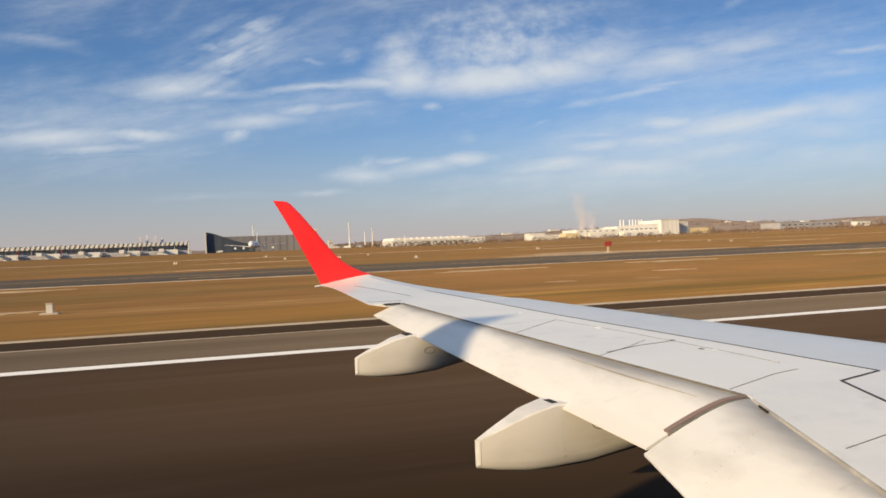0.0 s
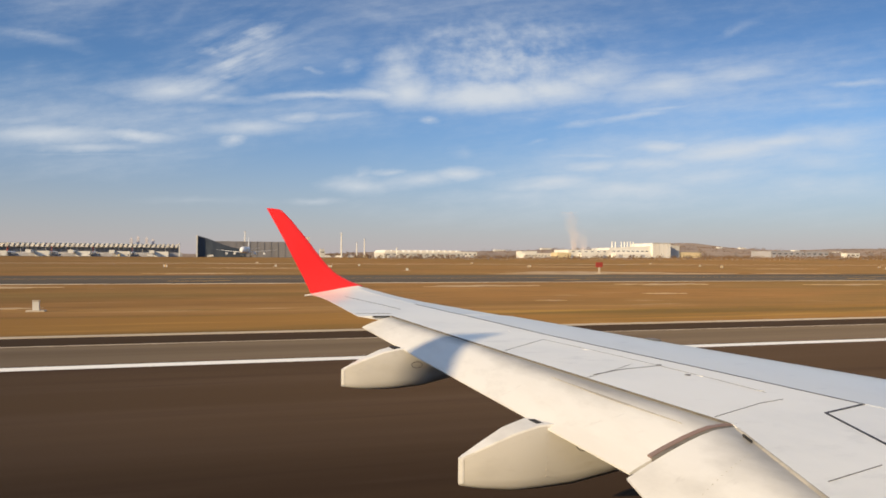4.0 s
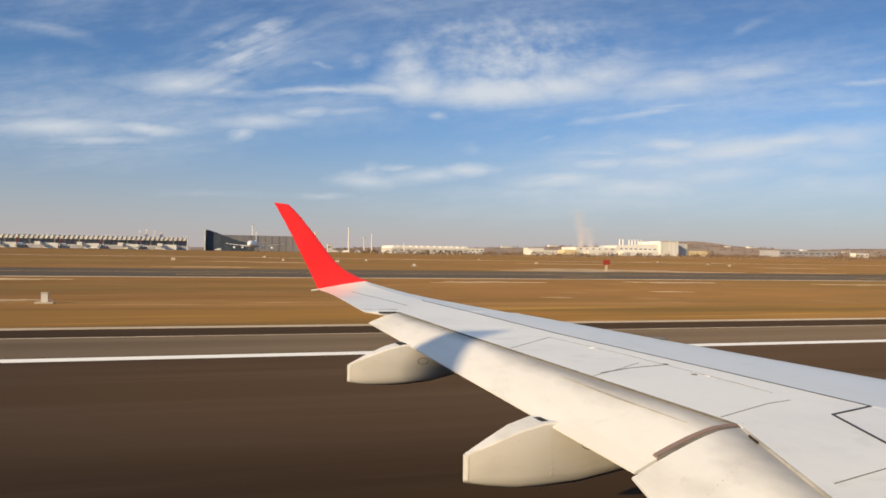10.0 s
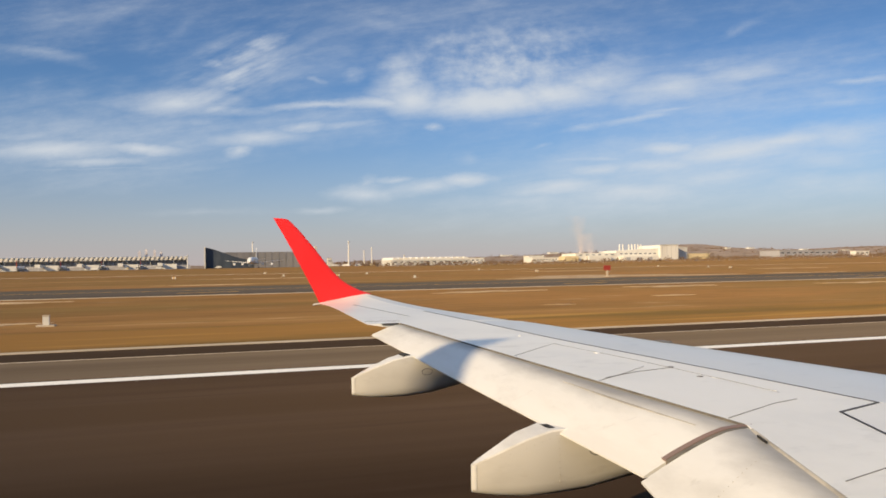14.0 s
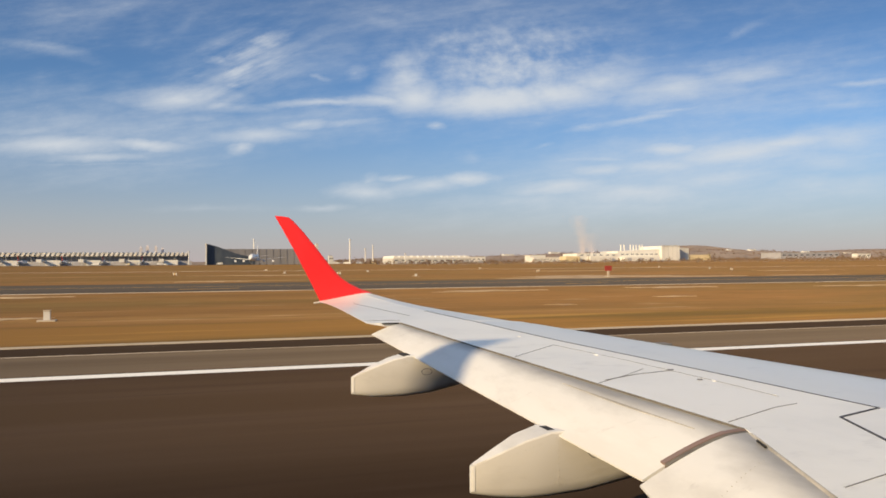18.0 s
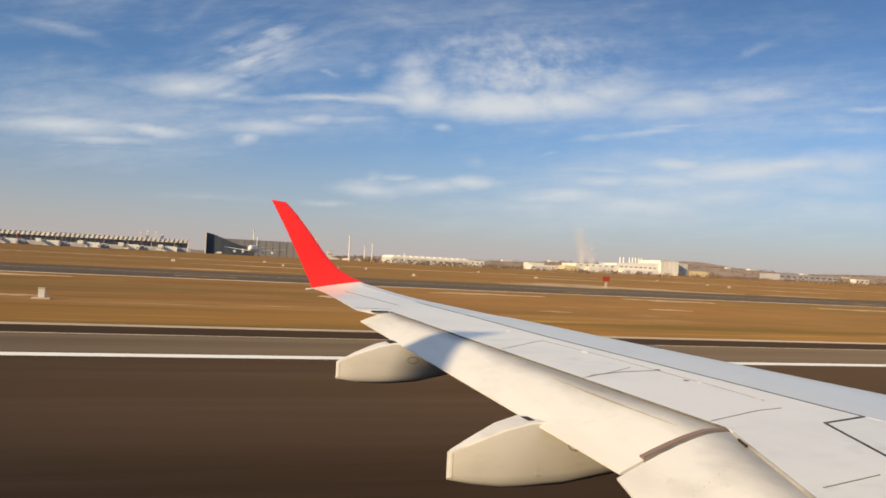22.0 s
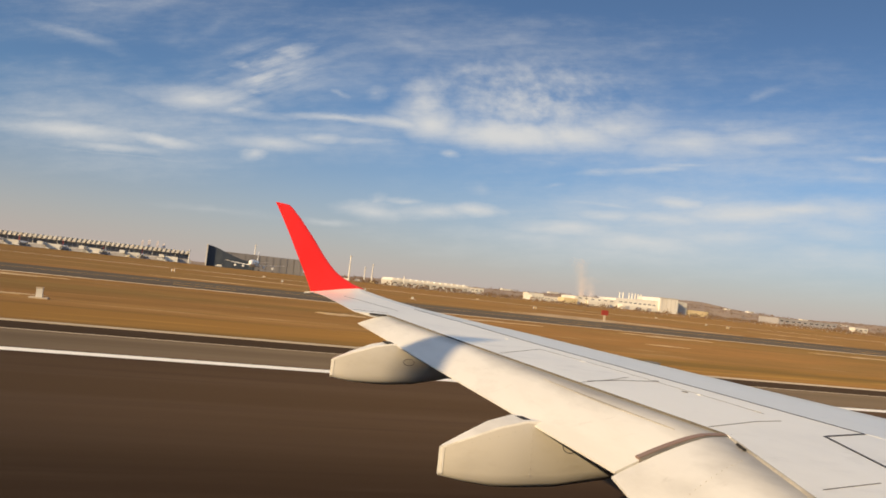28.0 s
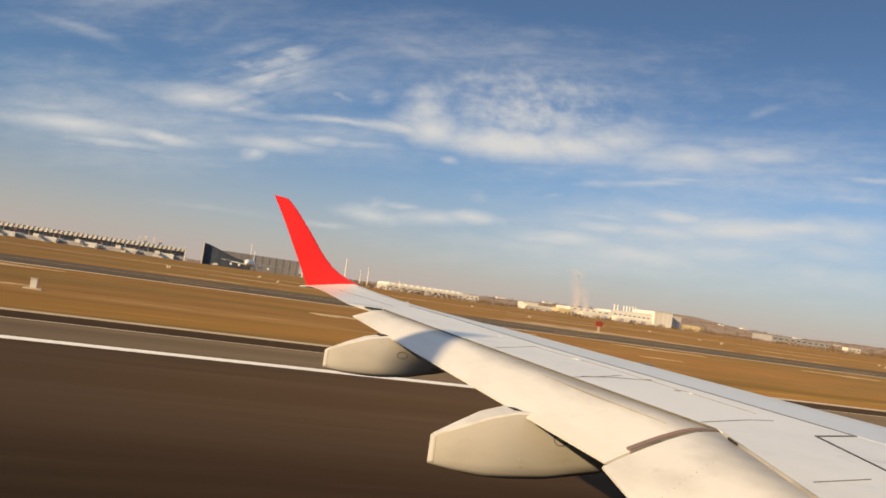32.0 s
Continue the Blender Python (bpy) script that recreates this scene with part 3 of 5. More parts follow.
def flap_curve(u):
    """How far down the flap's skin has bent at the share u of its chord: flat at first, then steep."""
    return 0.2 * u + 0.8 * (max(0.0, u - 0.22) / 0.78) ** 1.35


USHARES = (0, 0.05, 0.12, 0.2, 0.27, 0.38, 0.5, 0.65, 0.8, 0.92, 1.0)


def flap(ya, yb, xa, xb, tea, teb, mat_parent, n=14, sink=0.006, nose=1.0):
    """A lowered flap between the stations ya and yb: hinge at xa, xb; trailing edge at tea, teb = (x, z below the eye)."""
    rings = []
    for i in range(n + 1):
        w = i / n
        y = ya + (yb - ya) * w
        xh, xt = xa + (xb - xa) * w, tea[0] + (teb[0] - tea[0]) * w
        zh = skin_z(y) + 0.012 * (lead_x(y) - xh) - sink
        zt = EYE + tea[1] + (teb[1] - tea[1]) * w
        c = xh - xt
        prof = []
        for u in USHARES:
            prof.append((xh + 0.05 - u * (c + 0.05), y, zh + (zt - zh) * flap_curve(u) - 0.012 * max(0, 1 - u / 0.06)))
        for u in (1.0, 0.7, 0.35, 0.0):
            prof.append((xh + 0.05 - u * (c + 0.05), y, zh + (zt - zh) * u - 0.012 - 0.13 * c * (1 - u)))
        rings.append(prof)
    whole = part("flap", Geo().loft(rings), FLAP_WHITE, mat_parent, "", smooth=True)
    # dirt and painted shade along the front that slides under the wing, thinning out behind it
    front_tone = whole.data.attributes.new("grime", "FLOAT", "POINT")
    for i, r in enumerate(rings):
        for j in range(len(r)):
            front_tone.data[i * len(r) + j].value = nose * min(1.0, 1.35 * max(0.0, 1 - USHARES[j] / 0.45)) if j < len(USHARES) else 0.0
    return whole


def fairing(y, stops, half, parent):
    """stops: (x, top z, bottom z, width factor), from the blunt rear end forwards."""
    rings = []
    for x, zt, zb, w in stops:
        h = half * w
        d = zt - zb
        side = [(1.0, zt), (1.04, zt - 0.012), (1.02, zb + 0.45 * d), (0.97, zb + 0.24 * d), (0.85, zb + 0.11 * d), (0.6, zb + 0.035 * d), (0.25, zb + 0.004 * d)]
        rings.append([(x, y - h * a, z) for a, z in side] + [(x, y, zb)] + [(x, y + h * a, z) for a, z in side[::-1]])
    x0 = rings[0]
    cap = [((p[0] - 0.012), y + (p[1] - y) * 0.6, (p[2] - stops[0][1]) * 0.94 + stops[0][1] - 0.008) for p in x0]
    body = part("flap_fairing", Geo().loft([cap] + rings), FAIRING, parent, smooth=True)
    # a lid painted lighter to stand for the sunlit top face, with its rounded rim
    lid = []
    for x, zt, zb, w in stops[:5]:
        h = half * w
        lid.append([(x, y - 1.05 * h, zt - 0.010), (x, y - 1.0 * h, zt + 0.003), (x, y + 1.0 * h, zt + 0.003), (x, y + 1.05 * h, zt - 0.010), (x, y, zt - 0.012)])
    part("fairing_lid", Geo().loft(lid), FLAP_WHITE, body, "upper face of the fairing, painted whiter as if sunlit", True)
    # the pale blunt rim at the rear
    x, zt, zb, w = stops[0]
    rim = [[(x + dx, y - half * w * k, zt - 0.004), (x + dx, y - half * w * (k + 0.1), zt - 0.02), (x + dx, y - half * w * (k - 0.05), zb + 0.02), (x + dx, y, zb + 0.004), (x + dx, y + half * w * k, zb + 0.02), (x + dx, y + half * w * k, zt - 0.004)]
           for dx, k in ((-0.014, 0.75), (0.0, 1.12), (0.012, 1.3))]
    part("rear_rim", Geo().loft(rim), FLAP_WHITE, body, "pale rounded rim of the fairing")
    return body


def hatch_ring(x, y, z, rx, rz, parent):
    """A cut oval round a small cover on the side of a fairing."""
    g = Geo()
    n = 20
    out = [(x + rx * math.cos(a), y, z + rz * math.sin(a)) for a in (2 * math.pi * i / n for i in range(n))]
    inn = [(x + (rx - 0.006) * math.cos(a), y, z + (rz - 0.006) * math.sin(a)) for a in (2 * math.pi * i / n for i in range(n))]
    bk = [(p[0], p[1] + 0.006, p[2]) for p in out]
    g.add(out + inn + bk, [(i, (i + 1) % n, n + (i + 1) % n, n + i) for i in range(n)] + [(i, (i + 1) % n, 2 * n + (i + 1) % n, 2 * n + i) for i in range(n)])
    return part("access_cover_edge", g, JOINT, parent)


def own_airliner():
    plane = thing("airliner", "white twin-engined airliner with a red winglet on a runway", "aircraft")
    us = [0, 0.004, 0.012, 0.03, 0.06, 0.1, 0.16, 0.24, 0.33, 0.42, 0.5, 0.6, 0.7, 0.8, 0.9, 1.0]
    wing = part("wing", wing_panel(-0.9, 9.268, 41, us), WING_WHITE, plane, "pale grey painted wing with dark walkway lines", True)
    tip = part("wing_tip", wing_panel(9.272, 12.5, 14, us), WING_WHITE, plane, "outer wing panel, stained red near the tip", True)
    # winglet: sections from the root upwards, each (y, rear x, front x, rear z, front z) above the eye's height
    stations = ((12.40, 1.88, 2.80, -0.600, -0.480), (12.50, 1.875, 2.72, -0.570, -0.455), (12.56, 1.846, 2.545, -0.485, -0.395), (12.61, 1.81, 2.385, -0.40, -0.312),
                (12.67, 1.77, 2.265, -0.30, -0.225), (12.74, 1.71, 2.16, -0.165, -0.11),
                (12.80, 1.644, 2.065, -0.025, 0.014), (12.95, 1.513, 1.87, 0.27, 0.304), (13.10, 1.379, 1.66, 0.552, 0.589),
                (13.21, 1.283, 1.54, 0.745, 0.735), (13.25, 1.251, 1.485, 0.811, 0.785))
    rings = []
    for y, xr, xf, zr, zf in stations:
        c = xf - xr
        ring = []
        for u, t in ((0, 0.0), (0.03, 0.02), (0.12, 0.038), (0.35, 0.05), (0.65, 0.034), (0.9, 0.012), (1, 0.003)):
            ring.append((xf - u * c, y - t * c, EYE + zf + (zr - zf) * u + t * c * 0.4))
        for u, t in ((1, 0.003), (0.9, 0.012), (0.65, 0.034), (0.35, 0.05), (0.12, 0.038), (0.03, 0.02)):
            ring.append((xf - u * c, y + t * c, EYE + zf + (zr - zf) * u - t * c * 0.4))
        rings.append(ring)
    winglet = part("winglet", Geo().loft(rings[1:]), RED, plane, "glossy red upswept winglet", True)
    part("tip_rod", Geo().tube([((1.77, 12.44, EYE - 0.597), 0.012), ((1.90, 12.44, EYE - 0.585), 0.016), ((2.0, 12.44, EYE - 0.58), 0.02)], 8), WING_WHITE, tip)
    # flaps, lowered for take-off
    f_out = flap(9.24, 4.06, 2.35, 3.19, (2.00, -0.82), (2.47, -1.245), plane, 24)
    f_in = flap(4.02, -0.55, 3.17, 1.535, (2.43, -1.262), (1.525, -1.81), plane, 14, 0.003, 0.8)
    for ob in (f_out, f_in):
        ob["label"] = "lowered cream-white trailing-edge flap, lightly stained"
    # the soiled step along the bend of the outer flap
    g = Geo()
    rings = []
    for i in range(13):
        y = 4.25 + 1.45 * i / 12
        w = (9.24 - y) / 5.18
        xh, xt = 2.35 + 0.84 * w, 2.00 + 0.47 * w
        zh, zt = skin_z(y) + 0.012 * (lead_x(y) - xh) - 0.006, EYE - 0.82 - 0.425 * w
        c = xh - xt
        row = []
        for u in (0.325, 0.325 + 0.026 * math.sin(math.pi * (i + 0.3) / 12.6) ** 1.5):
            row.append((xh + 0.05 - u * (c + 0.05), y, zh + (zt - zh) * flap_curve(u) + 0.0035))
        rings.append(row + [(row[1][0], y, row[1][2] - 0.01), (row[0][0], y, row[0][2] - 0.01)])
    part("flap_step", g.loft(rings), SOOT_GREY, f_out, "sooty step across the flap")
    strip_on_wing([(3.083, 3.83), (3.035, 3.70)], 0.010, 0.006, "seal_slot", DARK, wing)
    # the brown end plate of the outer flap, above the inner one
    rings, seal_shade = [], []
    for i in range(11):
        u = i / 10
        zh = skin_z(4.06) + 0.012 * (lead_x(4.06) - 3.19) - 0.006
        x = 3.225 - u * 0.605
        w = (3.22 - x) / 0.77
        z = zh + (EYE - 1.245 - zh) * flap_curve(w) + 0.004
        d = 0.015 + 0.03 * math.sin(math.pi * min(1, u * 1.1)) ** 0.6 if u < 0.9 else 0.02
        rings.append([(x, 4.105, z + 0.003), (x, 4.058, z + 0.002), (x, 4.058, z - d - 0.012), (x, 4.105, z - d)])
        seal_shade.append([(x, 4.056, z - 0.002), (x, 4.022, z - 0.003), (x, 4.022, z - d), (x, 4.056, z - d)])
    part("flap_end_seal", Geo().loft(rings), SEAL, f_out, "worn brown rubber seal at the flap end")
    # dark strip standing in for the seal's shadow on the inner flap
    part("seal_groove", Geo().loft(seal_shade), GROOVE_SHADE, f_out, "dark strip painted as the shadow under the flap seal")
    # fairings under the flap
    f1 = fairing(7.95, ((1.522, EYE - 1.128, EYE - 1.309, 0.16), (1.703, EYE - 1.045, EYE - 1.339, 0.5), (1.916, EYE - 0.963, EYE - 1.347, 0.88), (2.075, EYE - 0.928, EYE - 1.347, 1.05),
                        (2.341, EYE - 0.937, EYE - 1.325, 1.1), (2.661, EYE - 0.958, EYE - 1.256, 1.0), (3.086, EYE - 0.979, EYE - 1.149, 0.6)), 0.122, plane)
    f2 = fairing(5.12, ((1.80, EYE - 1.36, EYE - 1.555, 0.16), (1.95, EYE - 1.29, EYE - 1.585, 0.5), (2.15, EYE - 1.20, EYE - 1.61, 0.9), (2.33, EYE - 1.15, EYE - 1.612, 1.05),
                        (2.6, EYE - 1.14, EYE - 1.60, 1.1), (3.0, EYE - 1.12, EYE - 1.54, 1.0), (3.5, EYE - 1.1, EYE - 1.35, 0.6)), 0.125, plane)
    for f in (f1, f2):
        f["label"] = "cream-white boat-shaped flap track fairing, dirty below"
    hatch_ring(2.265, 7.95 - 0.139, EYE - 1.095, 0.058, 0.035, f1)
    hatch_ring(2.66, 5.12 - 0.143, EYE - 1.30, 0.055, 0.045, f2)
    # rivets along the upper edge and down the side of the inner fairing
    g = Geo()
    for x, z in [(1.98 + 0.055 * i, EYE - 1.315 + 0.0185 * i) for i in range(12)] + [(2.38, EYE - 1.23 - 0.045 * i) for i in range(7)]:
        w = 0.5 + 0.4 * (x - 1.95) / 0.2 if x < 2.15 else (0.9 + 0.15 * (x - 2.15) / 0.18 if x < 2.33 else 1.05 + 0.05 * (x - 2.33) / 0.27)
        y = 5.12 - 0.125 * w * 1.035
        g.loft([[(x + 0.0028 * math.cos(a), y + dy, z + 0.0028 * math.sin(a)) for a in (0.5, 1.5, 2.5, 3.6, 4.7, 5.7)] for dy in (0.008, -0.003)])
    tagged(part("rivet_row", g, RIVET, f2), kind="stuff")
    part("fairing_slot", Geo().box(2.03, 2.10, 7.86, 8.04, EYE - 0.945, EYE - 0.918), DARK, f1)
    part("fairing_slot", Geo().box(2.33, 2.385, 5.045, 5.19, EYE - 1.17, EYE - 1.145), DARK, f2)
    # the greyer slat along the leading edge, ahead of the black line; its colour holds paint tone and sky reflection
    rings = []
    for i in range(41):
        y = 2.4 + 9.9 * i / 40
        xl = lead_x(y)
        x0 = 2.99 + (10.4 - y) * 0.2203 if y > 7.54 else (3.62 + (7.54 - y) * 0.2647 if y > 5.5 else 4.16 + (5.5 - y) * 0.2397)
        c = xl - rear_x(y)
        row = []
        for k in range(11):
            x = x0 + 0.012 + (xl - 0.012 - x0) * (k / 10) ** 0.6
            u = (xl - x) / c
            row.append((x, y, upper(x, y) - 0.020 * c * max(0.0, 1 - u / 0.03) ** 2 + 0.0016))
        rings.append(row + [(x, yy, z - 0.008) for x, yy, z in row[::-1]])
    part("slat", Geo().loft(rings), SLAT, wing, "leading-edge slat, its blue-grey partly painted-in sky reflection", True)
    # lines, joints and small fittings on the upper skin
    strip_on_wing([(2.99, 10.4), (3.62, 7.54), (4.16, 5.5), (4.45, 4.29)], 0.017, name="walkway_line", mat=BLACK_LINE, parent=wing, label="black painted walkway line")
    strip_on_wing([(4.45, 4.29), (3.99, 4.15), (3.84, 3.7), (3.4, 2.4)], 0.022, name="walkway_line", mat=BLACK_LINE, parent=wing, label="black painted walkway line")
    strip_on_wing([(2.352, 9.24), (3.184, 4.07)], 0.007, name="flap_gap", mat=GROOVE_SHADE, parent=wing)
    strip_on_wing([(3.13, 3.90), (2.23, 1.4)], 0.004, name="flap_gap", mat=SOOT_GREY, parent=wing)
    part("tip_gap", Geo().box(2.13, 2.335, 9.252, 9.269, skin_z(9.26) + 0.008, skin_z(9.26) + 0.0245), DARK, tip)
    for pts, w in (([(3.08, 5.59), (3.44, 5.74), (3.84, 5.82)], 0.012), ([(3.19, 4.23), (3.75, 4.48), (3.99, 4.54)], 0.006),
                   ([(2.79, 6.74), (3.44, 7.29)], 0.004), ([(3.44, 7.29), (3.72, 6.3), (3.95, 5.2), (4.02, 4.75)], 0.0025),
                   ([(2.93, 3.03), (3.41, 3.17)], 0.006), ([(2.97, 5.50), (3.35, 5.73), (3.64, 5.94)], 0.004)):
        strip_on_wing(pts, w, name="panel_line", mat=JOINT, parent=wing)
    for pts, w in (([(2.22, 11.49), (2.63, 9.87)], 0.014), ([(1.97, 9.5), (2.4, 9.45)], 0.010)):
        strip_on_wing(pts, w, name="panel_line", mat=JOINT, parent=tip)
    for x, y, mat, length in ((3.60, 6.68, HULL, 0.07), (3.83, 5.42, JOINT, 0.05), (3.92, 5.36, HULL, 0.04), (4.03, 4.82, HULL, 0.045), (3.33, 7.9, HULL, 0.04), (3.84, 5.84, JOINT, 0.05)):
        z = upper(x, y)
        part("fuel_cap", Geo().loft([[(x + length / 2 * math.cos(a), y + length / 2 * math.sin(a), zz) for a in (2 * math.pi * i / 10 for i in range(10))] for zz in (z - 0.01, z + 0.004)]), mat, wing)
    part("wing_vent", Geo().box(lead_x(7.35) - 0.10, lead_x(7.35) + 0.01, 7.25, 7.42, upper(lead_x(7.35) - 0.1, 7.35) - 0.02, upper(lead_x(7.35) - 0.1, 7.35) + 0.008), JOINT, wing)
    # a row of flush rivets on the inner flap
    g = Geo()
    for i in range(14):
        x, y = 2.42 + 0.036 * i, 3.42 + 0.009 * i
        w = (4.02 - y) / 4.57
        xh, xt = 3.17 - 1.635 * w, 2.43 - 0.905 * w
        zh = skin_z(y) + 0.012 * (lead_x(y) - xh) - 0.003
        zt = EYE - 1.262 - 0.548 * w
        u = (xh + 0.05 - x) / (xh - xt + 0.05)
        z = zh + (zt - zh) * flap_curve(u)
        g.loft([[(x + 0.003 * math.cos(a), y + 0.003 * math.sin(a), z + dz) for a in (0.5, 1.5, 2.5, 3.6, 4.7, 5.7)] for dz in (-0.006, 0.002)])
    tagged(part("rivet_row", g, RIVET, f_in), kind="stuff")
    # an added grey strip that dulls the sunlit step between the wing and the inner flap
    rings = []
    for i in range(31):
        y = 3.98 - 4.4 * i / 30
        x, z = rear_x(y), upper(rear_x(y) + 1e-3, y)
        rings.append([(x + 0.006, y, z + 0.001), (x - 0.008, y, z - 0.002), (x - 0.016, y, z - 0.014), (x + 0.006, y, z - 0.012)])
    part("flap_gap_seal", Geo().loft(rings), SOOT_GREY, wing, "added grey strip over the sunlit edge of the flap gap")
    part("wing_root_fairing", Geo().loft([[(x, -0.55, z0), (x, 0.05, z1), (x, -0.35, z1 - 0.55), (x, -1.2, z1 - 0.6)] for x, z0, z1 in ((0.6, 2.3, 2.05), (2.2, 2.75, 2.3), (5.5, 2.85, 2.35), (8.2, 2.5, 2.2), (9.5, 2.2, 2.0))]), HULL, plane, smooth=True)
    # body and tail, behind and below the window
    rings = []
    for x, r, zc in ((-17.5, 0.35, 4.2), (-14, 0.85, 3.8), (-10, 1.3, 3.5), (-6, 1.5, 3.3), (0, 1.5, 3.25), (8, 1.5, 3.25), (14, 1.45, 3.2), (16.5, 1.0, 3.0), (17.6, 0.35, 2.8)):
        rings.append([(x, -1.95 + r * math.cos(a), zc + r * 1.06 * math.sin(a)) for a in (2 * math.pi * i / 28 for i in range(28))])
    body = part("fuselage", Geo().loft(rings), HULL, plane, "white airliner fuselage", True)
    for i in range(22):
        x = -8.5 + i * 0.81
        if abs(x) > 0.2:
            part("cabin_window", Geo().box(x - 0.12, x + 0.12, -0.49, -0.445, 3.42, 3.78), GLASS_DARK, body)
    rings = []
    for z, xl, c in ((4.6, -7.4, 7.0), (7.8, -10.6, 4.3), (10.3, -13.08, 1.82), (10.75, -13.42, 1.3), (11.05, -13.62, 0.73)):
        rings.append([(xl, -1.95, z), (xl - 0.2 * c, -1.95 + 0.05 * c, z), (xl - c, -1.95, z), (xl - 0.2 * c, -1.95 - 0.05 * c, z)])
    part("tail_fin", Geo().loft(rings), RED, plane, "red tail fin")
    for side in (1, -1):
        rings = [[(xl, -1.95 + side * y, z), (xl - 0.25 * c, -1.95 + side * y, z + 0.05 * c), (xl - c, -1.95 + side * y, z), (xl - 0.25 * c, -1.95 + side * y, z - 0.05 * c)]
                 for y, xl, c, z in ((0.5, -12.6, 3.0, 4.3), (5.6, -15.4, 1.2, 4.75))]
        part("tailplane", Geo().loft(rings), HULL, plane)
    nacelle = part("engine_nacelle", Geo().tube([((9.2, 3.3, 1.75), 0.72), ((8.4, 3.3, 1.75), 0.86), ((7.0, 3.3, 1.75), 0.85), ((5.6, 3.3, 1.85), 0.55)], 20), HULL, plane, smooth=True)
    # the other wing, the same about the body's middle
    for ob in (wing, tip, winglet, f_out, f_in, f1, f2, nacelle):
        me = ob.data.copy()
        for v in me.vertices:
            v.co.y = -3.9 - v.co.y
        me.flip_normals()
        twin = new(ob.name.split(".")[0], me)
        twin.parent = plane
    for x, y in ((12.5, -1.95), (3.0, 0.9), (3.0, -4.8)):
        leg = part("landing_gear", Geo().tube([((x, y, 0.4), 0.09), ((x, y, 2.3), 0.11)], 8), STEEL, plane)
        for s in (-0.28, 0.28):
            part("wheel", Geo().tube([((x, y + s - 0.14, 0.45), 0.40), ((x, y + s - 0.11, 0.45), 0.45), ((x, y + s + 0.11, 0.45), 0.45), ((x, y + s + 0.14, 0.45), 0.40)], 20), DARK, leg)
    return plane


own_airliner()


# ---------------------------------------------------------------- the far side of the airfield
def small_airliner(name, label, length=38.0, tail=RED, engines=2):
    """A parked airliner, nose towards +x, standing on its wheels at z = 0."""
    p = thing(name, label, "aircraft", group="parked airliners")
    r = length * 0.052
    zc = r * 2.1
    body = Geo().tube([((length * a, 0, zc + b * r), max(0.05, r * c)) for a, b, c in ((-0.5, 0.55, 0.12), (-0.42, 0.4, 0.45), (-0.25, 0, 1), (0, 0, 1), (0.36, 0, 1), (0.44, -0.1, 0.85), (0.485, -0.25, 0.45), (0.5, -0.3, 0.05))], 14)
    b = part("fuselage", body, HULL, p, smooth=True)
    part("window_row", Geo().box(-length * 0.3, length * 0.36, -r - 0.02, r + 0.02, zc + r * 0.18, zc + r * 0.36), GLASS_DARK, b)
    for s in (1, -1):
        part("wing", Geo().loft([[(xl, s * y, z), (xl - c, s * y, z), (xl - c, s * y, z - t), (xl, s * y, z - t)] for y, xl, c, z, t in
                                 ((0.5 * r, length * 0.14, length * 0.2, zc - r * 0.6, 0.5), (length * 0.45, -length * 0.10, length * 0.045, zc - r * 0.2 + length * 0.02, 0.15))]), HULL, p)
        part("tailplane", Geo().loft([[(xl, s * y, z), (xl - c, s * y, z), (xl - c, s * y, z - 0.15), (xl, s * y, z - 0.15)] for y, xl, c, z in
                                      ((0.2 * r, -length * 0.40, length * 0.09, zc + r * 0.4), (length * 0.16, -length * 0.47, length * 0.04, zc + r * 0.8))]), HULL, p)
        for k in range(engines // 2):
            y = s * length * (0.15 + 0.13 * k)
            x = length * (0.12 - 0.07 * k)
            part("engine", Geo().tube([((x - 3.4, y, zc - r * 1.0), 0.6), ((x - 1.5, y, zc - r * 1.0), 1.1), ((x, y, zc - r * 1.0), 1.15), ((x + 0.6, y, zc - r * 1.0), 0.95)], 12), HULL, p)
        g = part("main_gear", Geo().tube([((-length * 0.02, s * r * 1.4, 0.5), 0.2), ((-length * 0.02, s * r * 1.4, zc - r * 0.7), 0.25)], 6), STEEL, p)
        part("wheel", Geo().tube([((-length * 0.02, s * r * 1.4 - 0.5, 0.6), 0.6), ((-length * 0.02, s * r * 1.4 + 0.5, 0.6), 0.6)], 12), DARK, g)
    g = part("nose_gear", Geo().tube([((length * 0.38, 0, 0.4), 0.15), ((length * 0.38, 0, zc - r * 0.8), 0.2)], 6), STEEL, p)
    part("wheel", Geo().tube([((length * 0.38, -0.35, 0.45), 0.45), ((length * 0.38, 0.35, 0.45), 0.45)], 12), DARK, g)
    part("tail_fin", Geo().loft([[(xl, -0.2, z), (xl - c, -0.05, z), (xl - c, 0.05, z), (xl, 0.2, z)] for z, xl, c in ((zc + r * 0.7, -length * 0.33, length * 0.16), (zc + r * 3.9, -length * 0.46, length * 0.06))]), tail, p)
    return p


